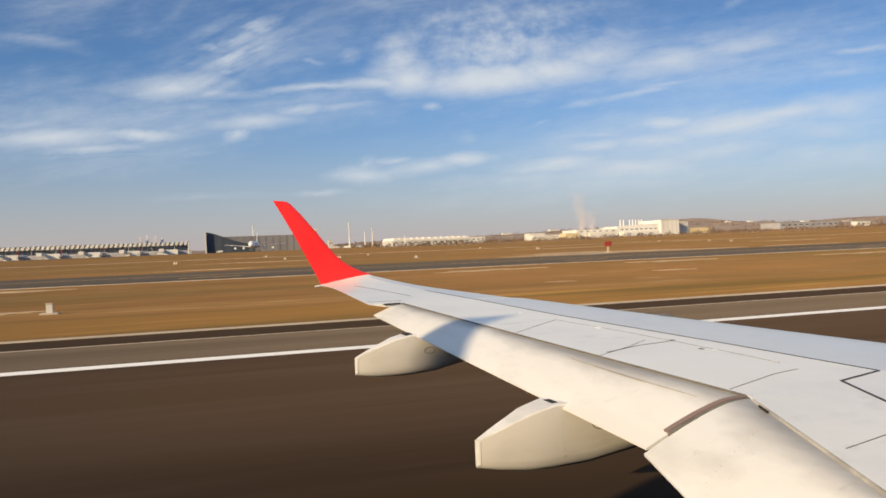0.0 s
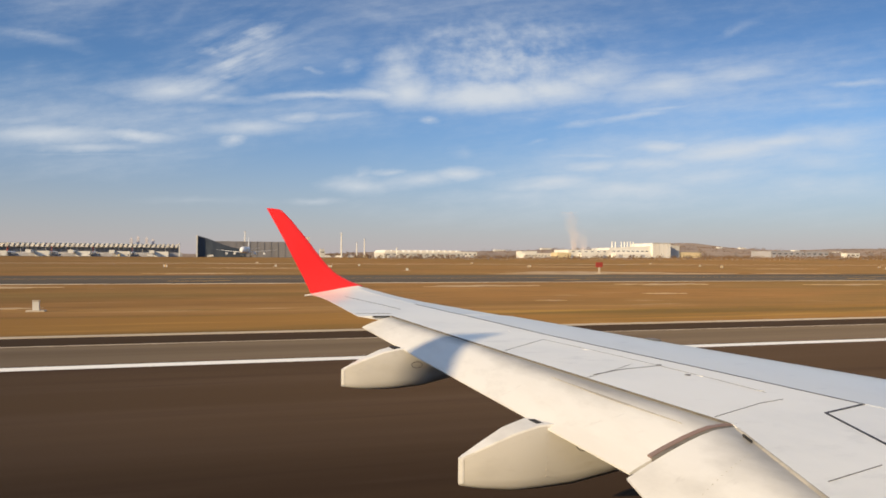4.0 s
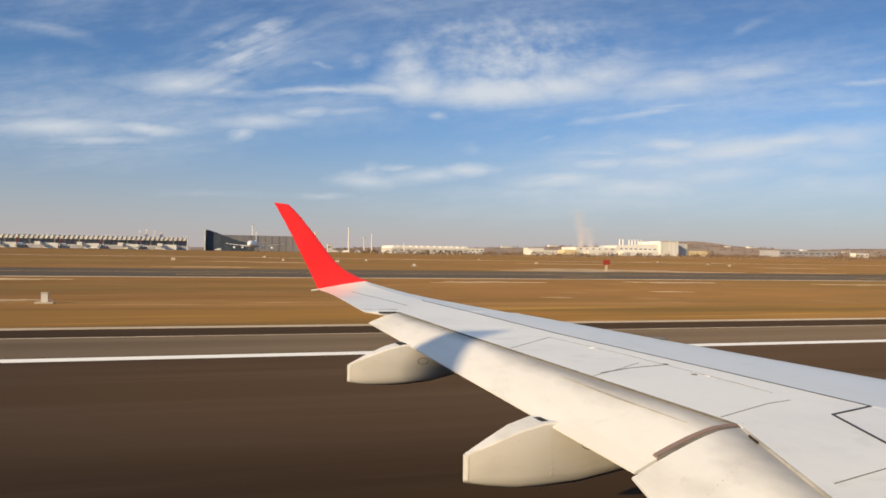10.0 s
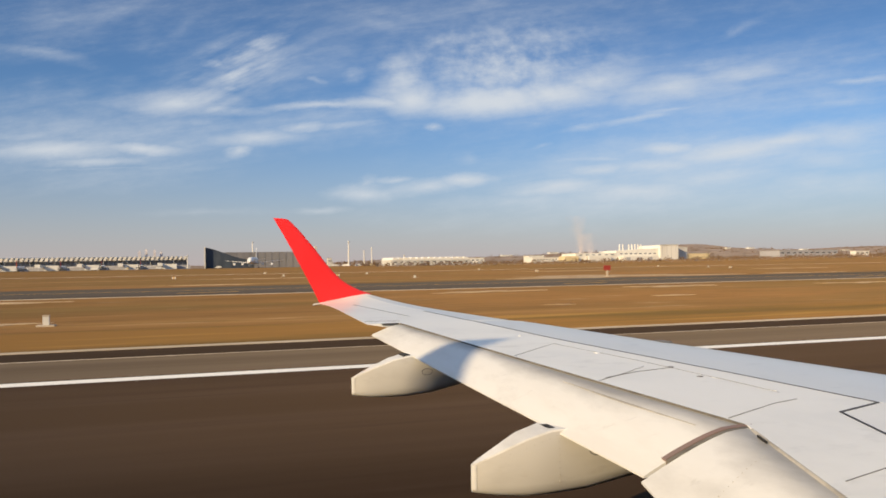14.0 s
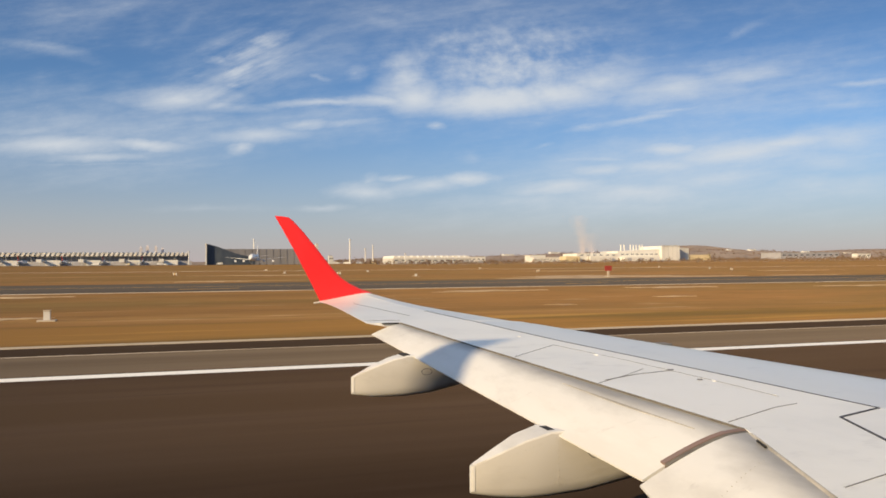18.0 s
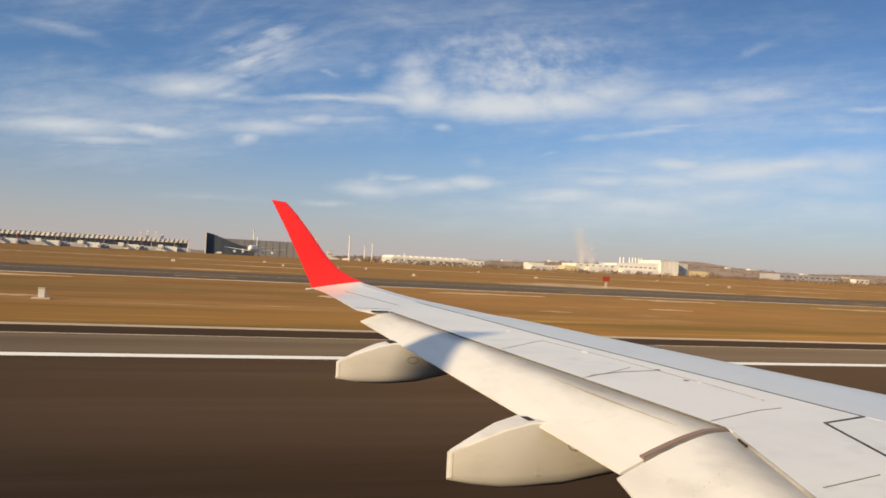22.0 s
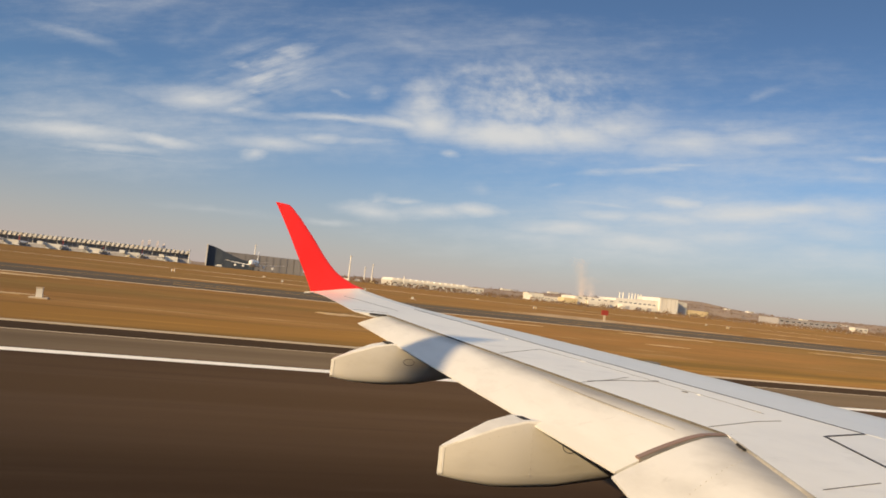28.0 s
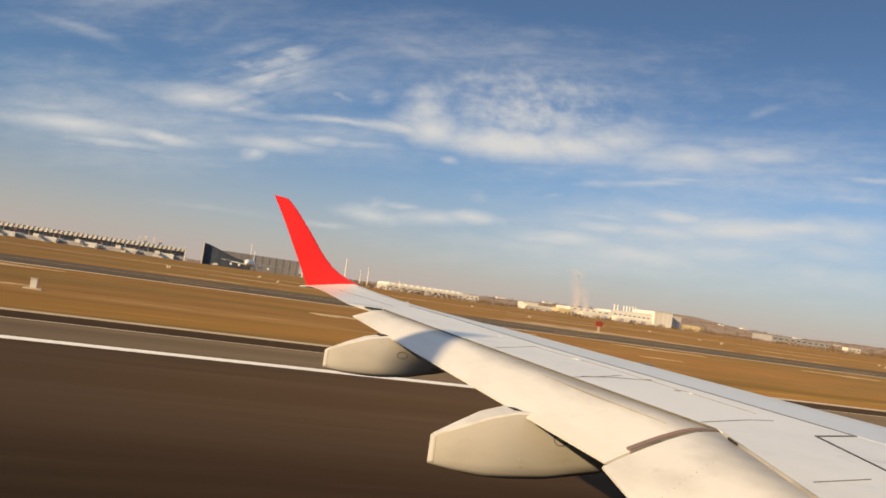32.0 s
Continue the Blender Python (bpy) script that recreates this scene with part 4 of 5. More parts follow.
def terminal():
    """The long satellite with its waved roof; a module every few metres."""
    y0, y1, x1, count, step = 1085.0, 1125.0, -8.0, 168, 5.6
    t = thing("terminal", "long grey airport terminal with a waved pale roof", "building", 0, 0, 3.0)
    x0 = x1 - count * step
    part("wall", Geo().box(x0, x1, y0 + 3, y1 - 3, 0, 11.9), WALL_GREY, t, "grey terminal wall in the shade of the roof")
    part("plinth", Geo().box(x0 - 4, x1 + 4, y0 - 2, y0 + 2.8, 0, 5.2), WALL_GREY, t)
    part("roof_valley", Geo().box(x0, x1, y0 - 2, y1 + 2, 11.904, 13.6), WALL_GREY, t, "grey roof between the waves")
    # one leaning rounded wave of the roof
    lobe = [(0.2, 13.0), (0.7, 14.8), (1.6, 16.5), (2.9, 17.9), (4.3, 18.6), (5.5, 18.3), (5.9, 17.2), (5.3, 15.6), (4.6, 14.2), (4.2, 13.0)]
    g = Geo().loft([[(0.8 * x + lean, y, 11.7 + 0.86 * (z - 13) + up) for x, z in lobe] for y, lean, up in ((y0 - 5, 0, 0), (y0 + 8, 0.6, 0.5), (y1 + 5, 1.0, 0.2))])
    first = part("roof_wave", g, ROOF_PALE, t)
    first.matrix_basis = pose(x0, 0, 0)
    # panes made tall so their grey stands for shade under the roof
    pane = part("window", Geo().box(0.3, 5.3, y0 + 2.85, y0 + 2.98, 5.4, 11.2), GLASS_GREY, t)
    pane.matrix_basis = pose(x0, 0, 0)
    strut = part("roof_strut", Geo().tube([((0, y0 + 1.0, 5.2), 0.3), ((0, y0 - 3.5, 12.4), 0.25)], 6), WALL_WHITE, t)
    strut.matrix_basis = pose(x0, 0, 0)
    for i in range(1, count):
        shared("roof_wave", first.data, pose(x0 + step * i, 0, 0), t)
        shared("window", pane.data, pose(x0 + step * i, 0, 0), t)
        if i % 5 == 0:
            shared("roof_strut", strut.data, pose(x0 + step * i, 0, 0), t)
    # boarding bridges, white boxes before the wall
    bridge = thing("boarding_bridge", "pale boarding bridge on a steel leg before the terminal", "boarding bridge", -40, y0 - 2, 0, "boarding bridges")
    part("tunnel", Geo().box(-1.8, 1.8, -32, 0, 4.4, 7.4), WALL_WHITE, bridge)
    part("cab", Geo().box(-3, 3, -37, -32, 4.0, 7.9), WALL_WHITE, bridge)
    part("support_leg", Geo().tube([((0, -29, 0), 0.5), ((0, -29, 4.4), 0.5)], 8), STEEL, bridge)
    part("pier_hall", Geo().box(2.4, 19, -9, -2.5, 0, 6.6), WALL_WHITE, bridge)
    for i in range(1, 20):
        copy_thing(bridge, pose(-40 - 46 * i, y0 - 2, 3.0))
    a = small_airliner("parked_airliner", "white airliner parked nose-in before the terminal", 38)
    a.matrix_basis = pose(-62, y0 - 34, 3.0, 0, 0, 90)
    for i in range(1, 14):
        copy_thing(a, pose(-62 - 46 * i - rnd.uniform(-5, 5), y0 - 34 - rnd.uniform(0, 12), 3.0, 0, 0, 90 + rnd.uniform(-4, 4)))
    b = thing("control_tower", "grey airport control tower beside the terminal", "tower", -368, 1060)
    part("shaft", Geo().loft([[(sx * w, sy * w, z) for sx, sy in ((-1, -1), (1, -1), (1, 1), (-1, 1))] for z, w in ((0, 5.2), (27, 4.6), (28, 5.2))]), WALL_GREY, b)
    part("cab_glass", Geo().loft([[(sx * w, sy * w, z) for sx, sy in ((-1, -1), (1, -1), (1, 1), (-1, 1))] for z, w in ((28, 5.0), (32.5, 6.2))]), GLASS_DARK, b)
    part("roof", Geo().box(-6.6, 6.6, -6.6, 6.6, 32.5, 33.6), WALL_GREY, b)
    part("mast", Geo().tube([((0, 0, 33.6), 0.15), ((0, 0, 38), 0.06)], 6), STEEL, b)


terminal()


def run_up_pen():
    """The tall walls round an engine test stand, with an airliner in them."""
    pen = thing("engine_test_pen", "engine test pen of tall dark and pale walls", "building", 0, 0, 3.0)
    def wall(name, pts, y0, y1, mat, label):
        g = Geo().loft([[(x, y, 0), (x, y, z)] + [(x, y + 1.6, z), (x, y + 1.6, 0)] for x, z, y in pts])
        return part(name, g, mat, pen, label)
    pts = [(11 + 46 * w, 20.5 - 12.5 * math.sin(w * math.pi / 2) ** 1.4, 800 + 2 * w) for w in (i / 10 for i in range(11))]
    wall("slanted_wall", pts, 800, 802, WALL_DARK, "dark blue wall with a falling curved top")
    part("end_slab", Geo().box(9.8, 10.9, 796, 803, 0, 21.0), WALL_SLAB, pen, "pale concrete end slab")
    part("back_wall", Geo().box(14, 118, 905, 907, 0, 17.5), WALL_UNLIT, pen, "long grey back wall")
    for i in range(14):
        part("wall_panel_rib", Geo().box(14 + 7.7 * i, 14.5 + 7.7 * i, 904.6, 905, 0, 17.2), WALL_UNLIT, pen)
    part("right_wall", Geo().loft([[(117 + 10 * w, 800 + 100 * w, 0), (117 + 10 * w, 800 + 100 * w, z), (119 + 10 * w, 800 + 100 * w, z), (119 + 10 * w, 800 + 100 * w, 0)] for w, z in ((0, 21), (0.6, 21), (1, 17))]), WALL_SLAB, pen, "pale side wall")
    a = small_airliner("long_haul_airliner", "white four-engined airliner standing in the engine test pen", 62, HULL, 4)
    a.matrix_basis = pose(54, 768, rise(54, 768), 0, 0, -100)


run_up_pen()


def mast(x, y, h, name="light_mast"):
    m = thing(name, "slim white floodlight mast on the apron", "light mast", x, y, 0, "floodlight masts")
    part("pole", Geo().tube([((0, 0, -0.3), 0.85), ((0, 0, h), 0.5)], 8), WALL_WHITE, m)
    part("lamp_ring", Geo().tube([((0, 0, h - 1.2), 0.9), ((0, 0, h), 1.1)], 10), HULL, m)
    part("footing", Geo().box(-1, 1, -1, 1, 0, 0.5), PALE, m)


for k, y, h in ((0.0694, 940, 30), (0.189, 780, 25), (0.209, 900, 18), (0.219, 900, 22), (0.262, 900, 12), (0.135, 1000, 18), (-0.007, 1030, 17), (0.02, 1100, 14)):
    mast(k * y, y, h)


def shed(name, label, x0, x1, y0, depth, h, wall_mat, roof_mat, saw=0, windows=0, doors=0, cat="building"):
    """A flat or saw-roofed works hall."""
    b = thing(name, label, cat, (x0 + x1) / 2, y0)
    w = (x1 - x0) / 2
    part("wall", Geo().box(-w, w, 0, depth, -2.0, h), wall_mat, b)
    part("roof", Geo().box(-w - 0.4, w + 0.4, -0.4, depth + 0.4, h, h + 0.7), roof_mat, b)
    for i in range(saw):
        xa = -w + 2 * w * i / saw
        s = 2 * w / saw
        part("roof_light", Geo().loft([[(xa, y, h + 0.7), (xa + s * 0.25, y, h + 3.6), (xa + s * 0.8, y, h + 3.0), (xa + s * 0.95, y, h + 0.7)] for y in (0, depth)]), roof_mat, b)
    for i in range(windows):
        xa = -w + 2 * w * (i + 0.25) / windows
        part("window", Geo().box(xa, xa + w / windows, -0.12, 0.02, h * 0.55, h * 0.72), GLASS_DARK, b)
    for i in range(doors):
        xa = -w + 2 * w * (i + 0.3) / doors
        part("door", Geo().box(xa, xa + min(5, w / doors), -0.15, 0.02, 0, min(5, h * 0.45)), WALL_GREY, b)
    return b


shed("warehouse", "long pale warehouse with a saw-tooth roof", 241, 345, 980, 60, 6.5, WALL_SLAB, WALL_WHITE, saw=13, windows=12, doors=6)
shed("warehouse", "low white freight shed beyond the grass", 352, 392, 1050, 30, 8, WALL_WHITE, ROOF_PALE, windows=6, doors=3)
shed("office_block", "white low office block among scrub", 418, 458, 940, 30, 5.5, WALL_WHITE, WALL_WHITE, windows=9, doors=2)
shed("office_block", "white upper office block on a rise", 428, 450, 975, 18, 8.5, WALL_WHITE, ROOF_PALE, windows=6)
shed("freight_shed", "grey low shed with a flat roof", 770, 870, 900, 40, 8, WALL_GREY, WALL_GREY, windows=10, doors=4)
shed("cabin", "small white site cabin by the fence", 882, 905, 880, 10, 6, WALL_WHITE, WALL_WHITE, windows=3, doors=1)
for i in range(4):
    x = 250 + i * 13 + rnd.uniform(-3, 3)
    shed("apartment_block", "pale distant block behind the apron", x, x + rnd.uniform(6, 10), 1700 + rnd.uniform(0, 60), 12, rnd.uniform(10, 18), WALL_SLAB, WALL_GREY, windows=3)


def factory():
    f = thing("factory", "large white power plant with a row of short chimneys", "factory", 0, 900, 1.4)
    low = part("low_hall", Geo().box(459, 517, 0, 40, -2.5, 10.2), WALL_WHITE, f, "low white hall")
    part("low_annex", Geo().box(474, 505, -7, 0, -2.5, 6.5), WALL_WHITE, f)
    long_hall = part("long_hall", Geo().loft([[(517, 0, -2.5), (517, 46, -2.5), (517, 46, 13.0), (517, 0, 13.0)], [(579, 0, -2.5), (579, 46, -2.5), (579, 46, 15.6), (579, 0, 15.6)]]), WALL_WHITE, f, "long white hall with a rising roof")
    tall = part("tall_hall", Geo().box(579, 606, -4, 50, -2.5, 19.5), WALL_WHITE, f, "tall white turbine hall")
    # added recessed block, its duller cladding standing for the shaded gable
    part("side_hall", Geo().loft([[(606, 8, -2.5), (606, 50, -2.5), (606, 50, 18.5), (606, 8, 18.5)], [(628, 8, -2.5), (628, 50, -2.5), (628, 50, 16.5), (628, 8, 16.5)]]), WALL_SLAB, f, "duller block standing for the tall hall's shaded gable")
    part("side_annex", Geo().box(628, 664, 10, 40, -2.5, 8), WALL_CREAM, f, "cream annex")
    part("front_annex", Geo().box(520, 572, -12, 0, -2.5, 5.5), WALL_WHITE, f)
    part("gate_house", Geo().box(440, 459, -8, 10, -2.5, 6.5), WALL_CREAM, f)
    part("roof_parapet", Geo().box(578.6, 606.4, -4.4, -3.9, 19.2, 20.3), WALL_SLAB, tall)
    for x in (533, 538, 547, 551.5, 556, 560.5, 565):
        part("chimney", Geo().tube([((x, 20, 12), 0.85), ((x, 20, 21.2), 0.75), ((x, 20, 21.6), 0.9)], 10), WALL_WHITE, f, "short white chimney")
    for i in range(8):
        part("window", Geo().box(522 + i * 7, 526 + i * 7, -0.12, 0.02, 8.2, 9.6), GLASS_GREY, long_hall)
    for i in range(6):
        part("window", Geo().box(464 + i * 9, 468 + i * 9, -0.12, 0.02, 7.4, 8.6), GLASS_GREY, low)
    for i in range(4):
        part("wall_rib", Geo().box(582 + i * 6.6, 582.4 + i * 6.6, -4.2, -3.98, 0.5, 19.0), WALL_SLAB, tall)
    for i in range(3):
        part("loading_door", Geo().box(524 + i * 16, 530 + i * 16, -12.12, -11.98, 0, 4.2), WALL_GREY, f)
    # steam over the cooling cells
    g = Geo()
    for i in range(17000):
        w = rnd.random() ** 1.9
        wide = 1 + 3.0 * w
        cx, cz, r = 476 + 4 * w - 12 * w * w + rnd.gauss(0, 1.6) * wide + 1.6 * math.sin(9 * w) * w, 9 + 50 * w, rnd.uniform(0.07, 0.15)
        if i % 3 == 0:
            cx, cz = cx + 13, 9 + 27 * w
        cy = 18 + rnd.gauss(0, 1.5) * wide
        g.add([(cx + r, cy, cz), (cx, cy + r, cz), (cx - r, cy, cz), (cx, cy - r, cz), (cx, cy, cz + r), (cx, cy, cz - r)],
              [(0, 1, 4), (1, 2, 4), (2, 3, 4), (3, 0, 4), (1, 0, 5), (2, 1, 5), (3, 2, 5), (0, 3, 5)])
    s = tagged(part("steam_plume", g, STEAM, None, smooth=True), "white steam drifting up from the power plant", "steam", kind="stuff")
    s.matrix_basis = pose(0, 900, 4.0)


factory()


# ---------------------------------------------------------------- plants, hills and the far city
def clump(g, x, y, z, r, h, n):
    """A loose heap of small crumpled leaf clumps."""
    for _ in range(n):
        a, d = rnd.uniform(0, 6.28), r * math.sqrt(rnd.random())
        cx, cy, cz = x + d * math.cos(a), y + d * math.sin(a), z + h * rnd.uniform(0.12, 1.0) * (1 - 0.5 * (d / max(r, 0.01)) ** 2)
        s = r * rnd.uniform(0.11, 0.21)
        v = [(cx + s * rnd.uniform(0.6, 1.3) * dx, cy + s * rnd.uniform(0.6, 1.3) * dy, cz + s * rnd.uniform(0.5, 1.2) * dz)
             for dx, dy, dz in ((1, 0, 0), (0, 1, 0), (-1, 0, 0), (0, -1, 0), (0, 0, 1), (0, 0, -1))]
        g.add(v, [(0, 1, 4), (1, 2, 4), (2, 3, 4), (3, 0, 4), (1, 0, 5), (2, 1, 5), (3, 2, 5), (0, 3, 5)])


def scrub_belt(name, x0, x1, y0, y1, count, hmin, hmax, mat, label):
    g = Geo()
    for _ in range(count):
        x, y = rnd.uniform(x0, x1), rnd.uniform(y0, y1)
        dens = noise.noise((x * 0.012, y * 0.02, 3.1))
        if dens < -0.12:
            continue
        h = rnd.uniform(hmin, hmax)
        clump(g, x, y, rise(x, y), h * rnd.uniform(0.8, 1.6), h, 9)
    tagged(part(name, g, mat), label, "scrub", kind="stuff")


def tree(x, y, h, r, mat, name, label, n=150, conic=False, group=""):
    t = thing(name, label, "tree", x, y, 0, group)
    trunk = Geo().tube([((0, 0, 0), h * 0.028), ((0.02 * h, 0, h * 0.35), h * 0.02), ((0, 0.01 * h, h * 0.8), h * 0.007)], 7)
    for i in range(6):
        a, z = i * 1.1, h * (0.25 + 0.08 * i)
        trunk.tube([((0, 0, z), h * 0.010), ((r * 0.7 * math.cos(a), r * 0.7 * math.sin(a), z + h * 0.18), h * 0.003)], 5)
    part("trunk", trunk, BARK, t)
    g = Geo()
    for _ in range(n):
        w = rnd.random()
        rr = r * ((1 - w) * 0.9 + 0.12 if conic else math.sin(math.pi * (0.12 + 0.8 * w)))
        a, d = rnd.uniform(0, 6.28), rr * math.sqrt(rnd.random())
        clump(g, d * math.cos(a), d * math.sin(a), h * (0.14 + 0.80 * w), r * 0.22, h * 0.07, 3)
    part("crown", g, mat, t)
    return t


scrub_belt("scrub", 150, 1500, 640, 860, 900, 1.6, 4.2, SCRUB, "belt of bare brown scrub along the fence")
scrub_belt("scrub", 480, 2600, 1000, 1500, 700, 3, 7, SCRUB, "far belt of leafless brown trees")
for kx, y, h in ((0.728, 860, 12), (0.735, 865, 10), (0.528, 850, 8), (0.66, 840, 6), (0.92, 900, 9)):
    tree(kx * y, y, h, h * 0.36, LEAF_GOLD, "autumn_tree", "small golden-brown autumn tree by the fence", 90, group="autumn trees")
for x, y, h in ((1268, 540, 9), (1276, 546, 11), (1252, 538, 8), (1400, 560, 9), (1412, 556, 7), (1190, 600, 8)):
    tree(x, y, h, h * 0.35, LEAF_DARK, "evergreen_tree", "dark evergreen tree at the edge of the airfield", 110, group="evergreen trees")
for x, y, h in ((1560, 128, 3.2), (1566, 130, 2.6), (1572, 129, 2.8), (1590, 132, 3.4), (1668, 120, 2.6)):
    tree(x, y, h, h * 0.6, LEAF_DARK, "dark_bush", "dark rounded bush beside the taxiway", 60, group="dark bushes")


def hill_z(x, y):
    far = min(1.0, max(0.0, (y - 1700) / 2700))
    up = min(1.0, max(0.0, (x / y - 0.12) / 0.6))
    return 3.0 + (18 + 88 * up) * far ** 0.8 * (0.75 + 0.5 * noise.noise((x * 0.0016, y * 0.0012, 0.4))) + 5 * far * noise.noise((x * 0.009, y * 0.006, 2.0)) - 1 + (3.4 * min(1, max(0, (x - 300) / 500)))


def hills():
    nx, ny = 110, 16
    verts, faces = [], []
    for j in range(ny):
        for i in range(nx):
            x = -700 + 5000 * i / (nx - 1)
            y = 1700 + 2700 * j / (ny - 1)
            verts.append((x, y, hill_z(x, y) - (6 if j == ny - 1 else 0)))
    for j in range(ny - 1):
        for i in range(nx - 1):
            faces.append((j * nx + i, j * nx + i + 1, (j + 1) * nx + i + 1, (j + 1) * nx + i))
    tagged(part("backdrop_hills", Geo().add(verts, faces), HILL, smooth=True), "low brown hills with dark scrub on the horizon", "hills", kind="structure")
    g = Geo()
    for _ in range(1500):
        x, y = rnd.uniform(200, 4000), rnd.uniform(1750, 3700)
        if noise.noise((x * 0.003, y * 0.003, 7)) < -0.05:
            continue
        h = rnd.uniform(4, 9)
        clump(g, x, y, hill_z(x, y) - 1, h * 1.5, h, 6)
    tagged(part("far_woods", g, SCRUB), "scattered bare woods on the far hills", "woods", kind="stuff")


hills()
for kx, y, w, h in ((0.30, 2500, 30, 6), (0.335, 2550, 18, 5), (0.40, 2600, 40, 6), (0.47, 2600, 36, 6), (0.62, 2400, 24, 6), (0.76, 2900, 20, 6), (0.90, 2300, 22, 6), (0.98, 2500, 30, 6), (0.80, 2700, 26, 6)):
    b = shed("far_house", "white house far off on the hills", kx * y, kx * y + w, y, 20, h, WALL_WHITE, ROOF_PALE, windows=4)
    b.location.z = min(hill_z(kx * y, y), hill_z(kx * y + w, y), hill_z(kx * y, y + 20)) - 0.5


for x, y, h, w in ((-262, 4300, 90, 7), (-232, 4330, 98, 7), (-190, 4310, 94, 6.5), (-160, 4340, 86, 7)):
    t = thing("skyscraper", "hazy grey office tower of the far city", "skyscraper", x, y, 0, "far city towers")
    part("shaft", Geo().loft([[(sx * a, sy * a, z) for sx, sy in ((-1, -1), (1, -1), (1, 1), (-1, 1))] for z, a in ((0, w), (h * 0.96, w * 0.94), (h, w * 0.6))]), CITY, t)
    part("lift_head", Geo().box(-w * 0.4, w * 0.4, -w * 0.4, w * 0.4, h, h + 5), CITY, t)


def blue_hall():
    b = thing("fire_station", "blue hall with open bays beside a round tower", "building", 1324, 520, 0)
    part("hall", Geo().box(0, 52, 4, 24, 0, 8), BLUE_CLAD, b)
    part("roof", Geo().box(-1, 53, 0, 25, 8, 9.4), BLUE_CLAD, b)
    for i in range(7):
        part("bay_door", Geo().box(2 + i * 7.2, 7.6 + i * 7.2, 3.86, 4.02, 0, 5.6), DARK, b)
        part("pillar", Geo().tube([((1 + i * 7.2, 0.8, 0), 0.3), ((1 + i * 7.2, 0.8, 8), 0.3)], 8), WALL_WHITE, b)
    t = thing("round_tower", "round blue and cream tower beside the blue hall", "tower", 1310, 528, 0)
    part("drum", Geo().tube([((0, 0, 0), 5), ((0, 0, 16), 5)], 20), BLUE_CLAD, t)
    part("stair_core", Geo().box(4.6, 9, -3, 3, 0, 15), WALL_CREAM, t)
    part("cap", Geo().tube([((0, 0, 16), 5.2), ((0, 0, 16.6), 5.2)], 20), WALL_GREY, t)


blue_hall()


# ---------------------------------------------------------------- small things on the grass
def sand_patch(x, y, rx, ry, seed, mat=SAND):
    r = random.Random(seed)
    n = 26
    pts = []
    for i in range(n):
        a = 2 * math.pi * i / n
        k = 0.45 + 0.75 * r.random()
        pts.append((x + rx * k * math.cos(a), y + ry * k * math.sin(a)))
    g = Geo().loft([[(px, py, -0.06) for px, py in pts], [(x + (px - x) * 0.97, y + (py - y) * 0.97, 0.0) for px, py in pts]])
    structure("sand_patch", g, mat, "bare sandy patch worn into the dry grass", "ground")


for i, (x, y, rx, ry) in enumerate(((14, 74, 5, 1.6), (62, 48, 6, 0.9), (36, 96, 14, 2.5), (66, 98, 15, 2.4), (100, 178, 64, 15), (92, 92, 14, 1.6), (-20, 100, 12, 2), (4, 176, 22, 3), (118, 78, 8, 1.6),
                                    (30, 62, 3, 0.8), (48, 72, 4, 1.0), (-12, 60, 5, 1.0), (150, 168, 26, 3), (20, 260, 40, 6), (150, 300, 46, 7), (220, 250, 40, 5))):
    sand_patch(x, y, rx * 0.55, ry * 1.3, i)


def red_board(x, y):
    s = thing("mandatory_sign", "red airfield signboard on a pale post", "sign", x, y)
    part("board", Geo().box(-0.9, 0.9, -0.12, 0.12, 1.5, 2.7), SIGN_RED, s)
    part("post", Geo().box(-0.25, 0.25, -0.12, 0.12, 0, 1.5), PALE, s)
    part("base", Geo().box(-0.7, 0.7, -0.5, 0.5, 0, 0.12), PALE, s)


red_board(95, 170)


def edge_light(x, y):
    s = thing("edge_light", "small white runway edge light on a concrete base", "light", x, y, 0, "runway edge lights")
    part("base", Geo().tube([((0, 0, 0), 0.18), ((0, 0, 0.05), 0.16)], 10), PALE, s)
    part("stem", Geo().tube([((0, 0, 0.05), 0.03), ((0, 0, 0.22), 0.03)], 6), STEEL, s)
    part("lamp", Geo().tube([((0, 0, 0.22), 0.07), ((0, 0, 0.33), 0.06), ((0, 0, 0.36), 0.03)], 10), WALL_WHITE, s)
    return s


first_light = edge_light(-78, 30.2)
for i in range(1, 6):
    copy_thing(first_light, pose(-78 + 60 * i + (8 if i == 2 else 0), 30.2, 0))


def inset_box(x, y, w=0.8):
    s = thing("concrete_pit", "pale concrete cable pit with a lid in the grass", "cable pit", x, y, 0, "cable pits")
    part("pad", Geo().box(-w, w, -w * 0.8, w * 0.8, -0.05, 0.06), PALE, s)
    part("pit_box", Geo().box(-w * 0.35, w * 0.35, -w * 0.3, w * 0.3, 0.06, 0.62), WALL_SLAB, s)
    part("lid", Geo().box(-w * 0.4, w * 0.4, -w * 0.35, w * 0.35, 0.62, 0.70), PALE, s)


inset_box(-9.2, 57, 0.55)
for x, y in ((58, 210), (240, 330), (32, 300), (260, 240), (70, 330)):
    inset_box(x, y)
for i in range(5):
    g = Geo().box(-4.5, 4.5, -0.5, 0.5, 0.002, 0.008)
    ob = tagged(part("taxi_mark", g, LINE_YELLOW), "short yellow taxiway marking on grey asphalt", "road marking", kind="structure")
    ob.matrix_basis = pose(-60 + 62 * i, 122, 0, 0, 0, 12)


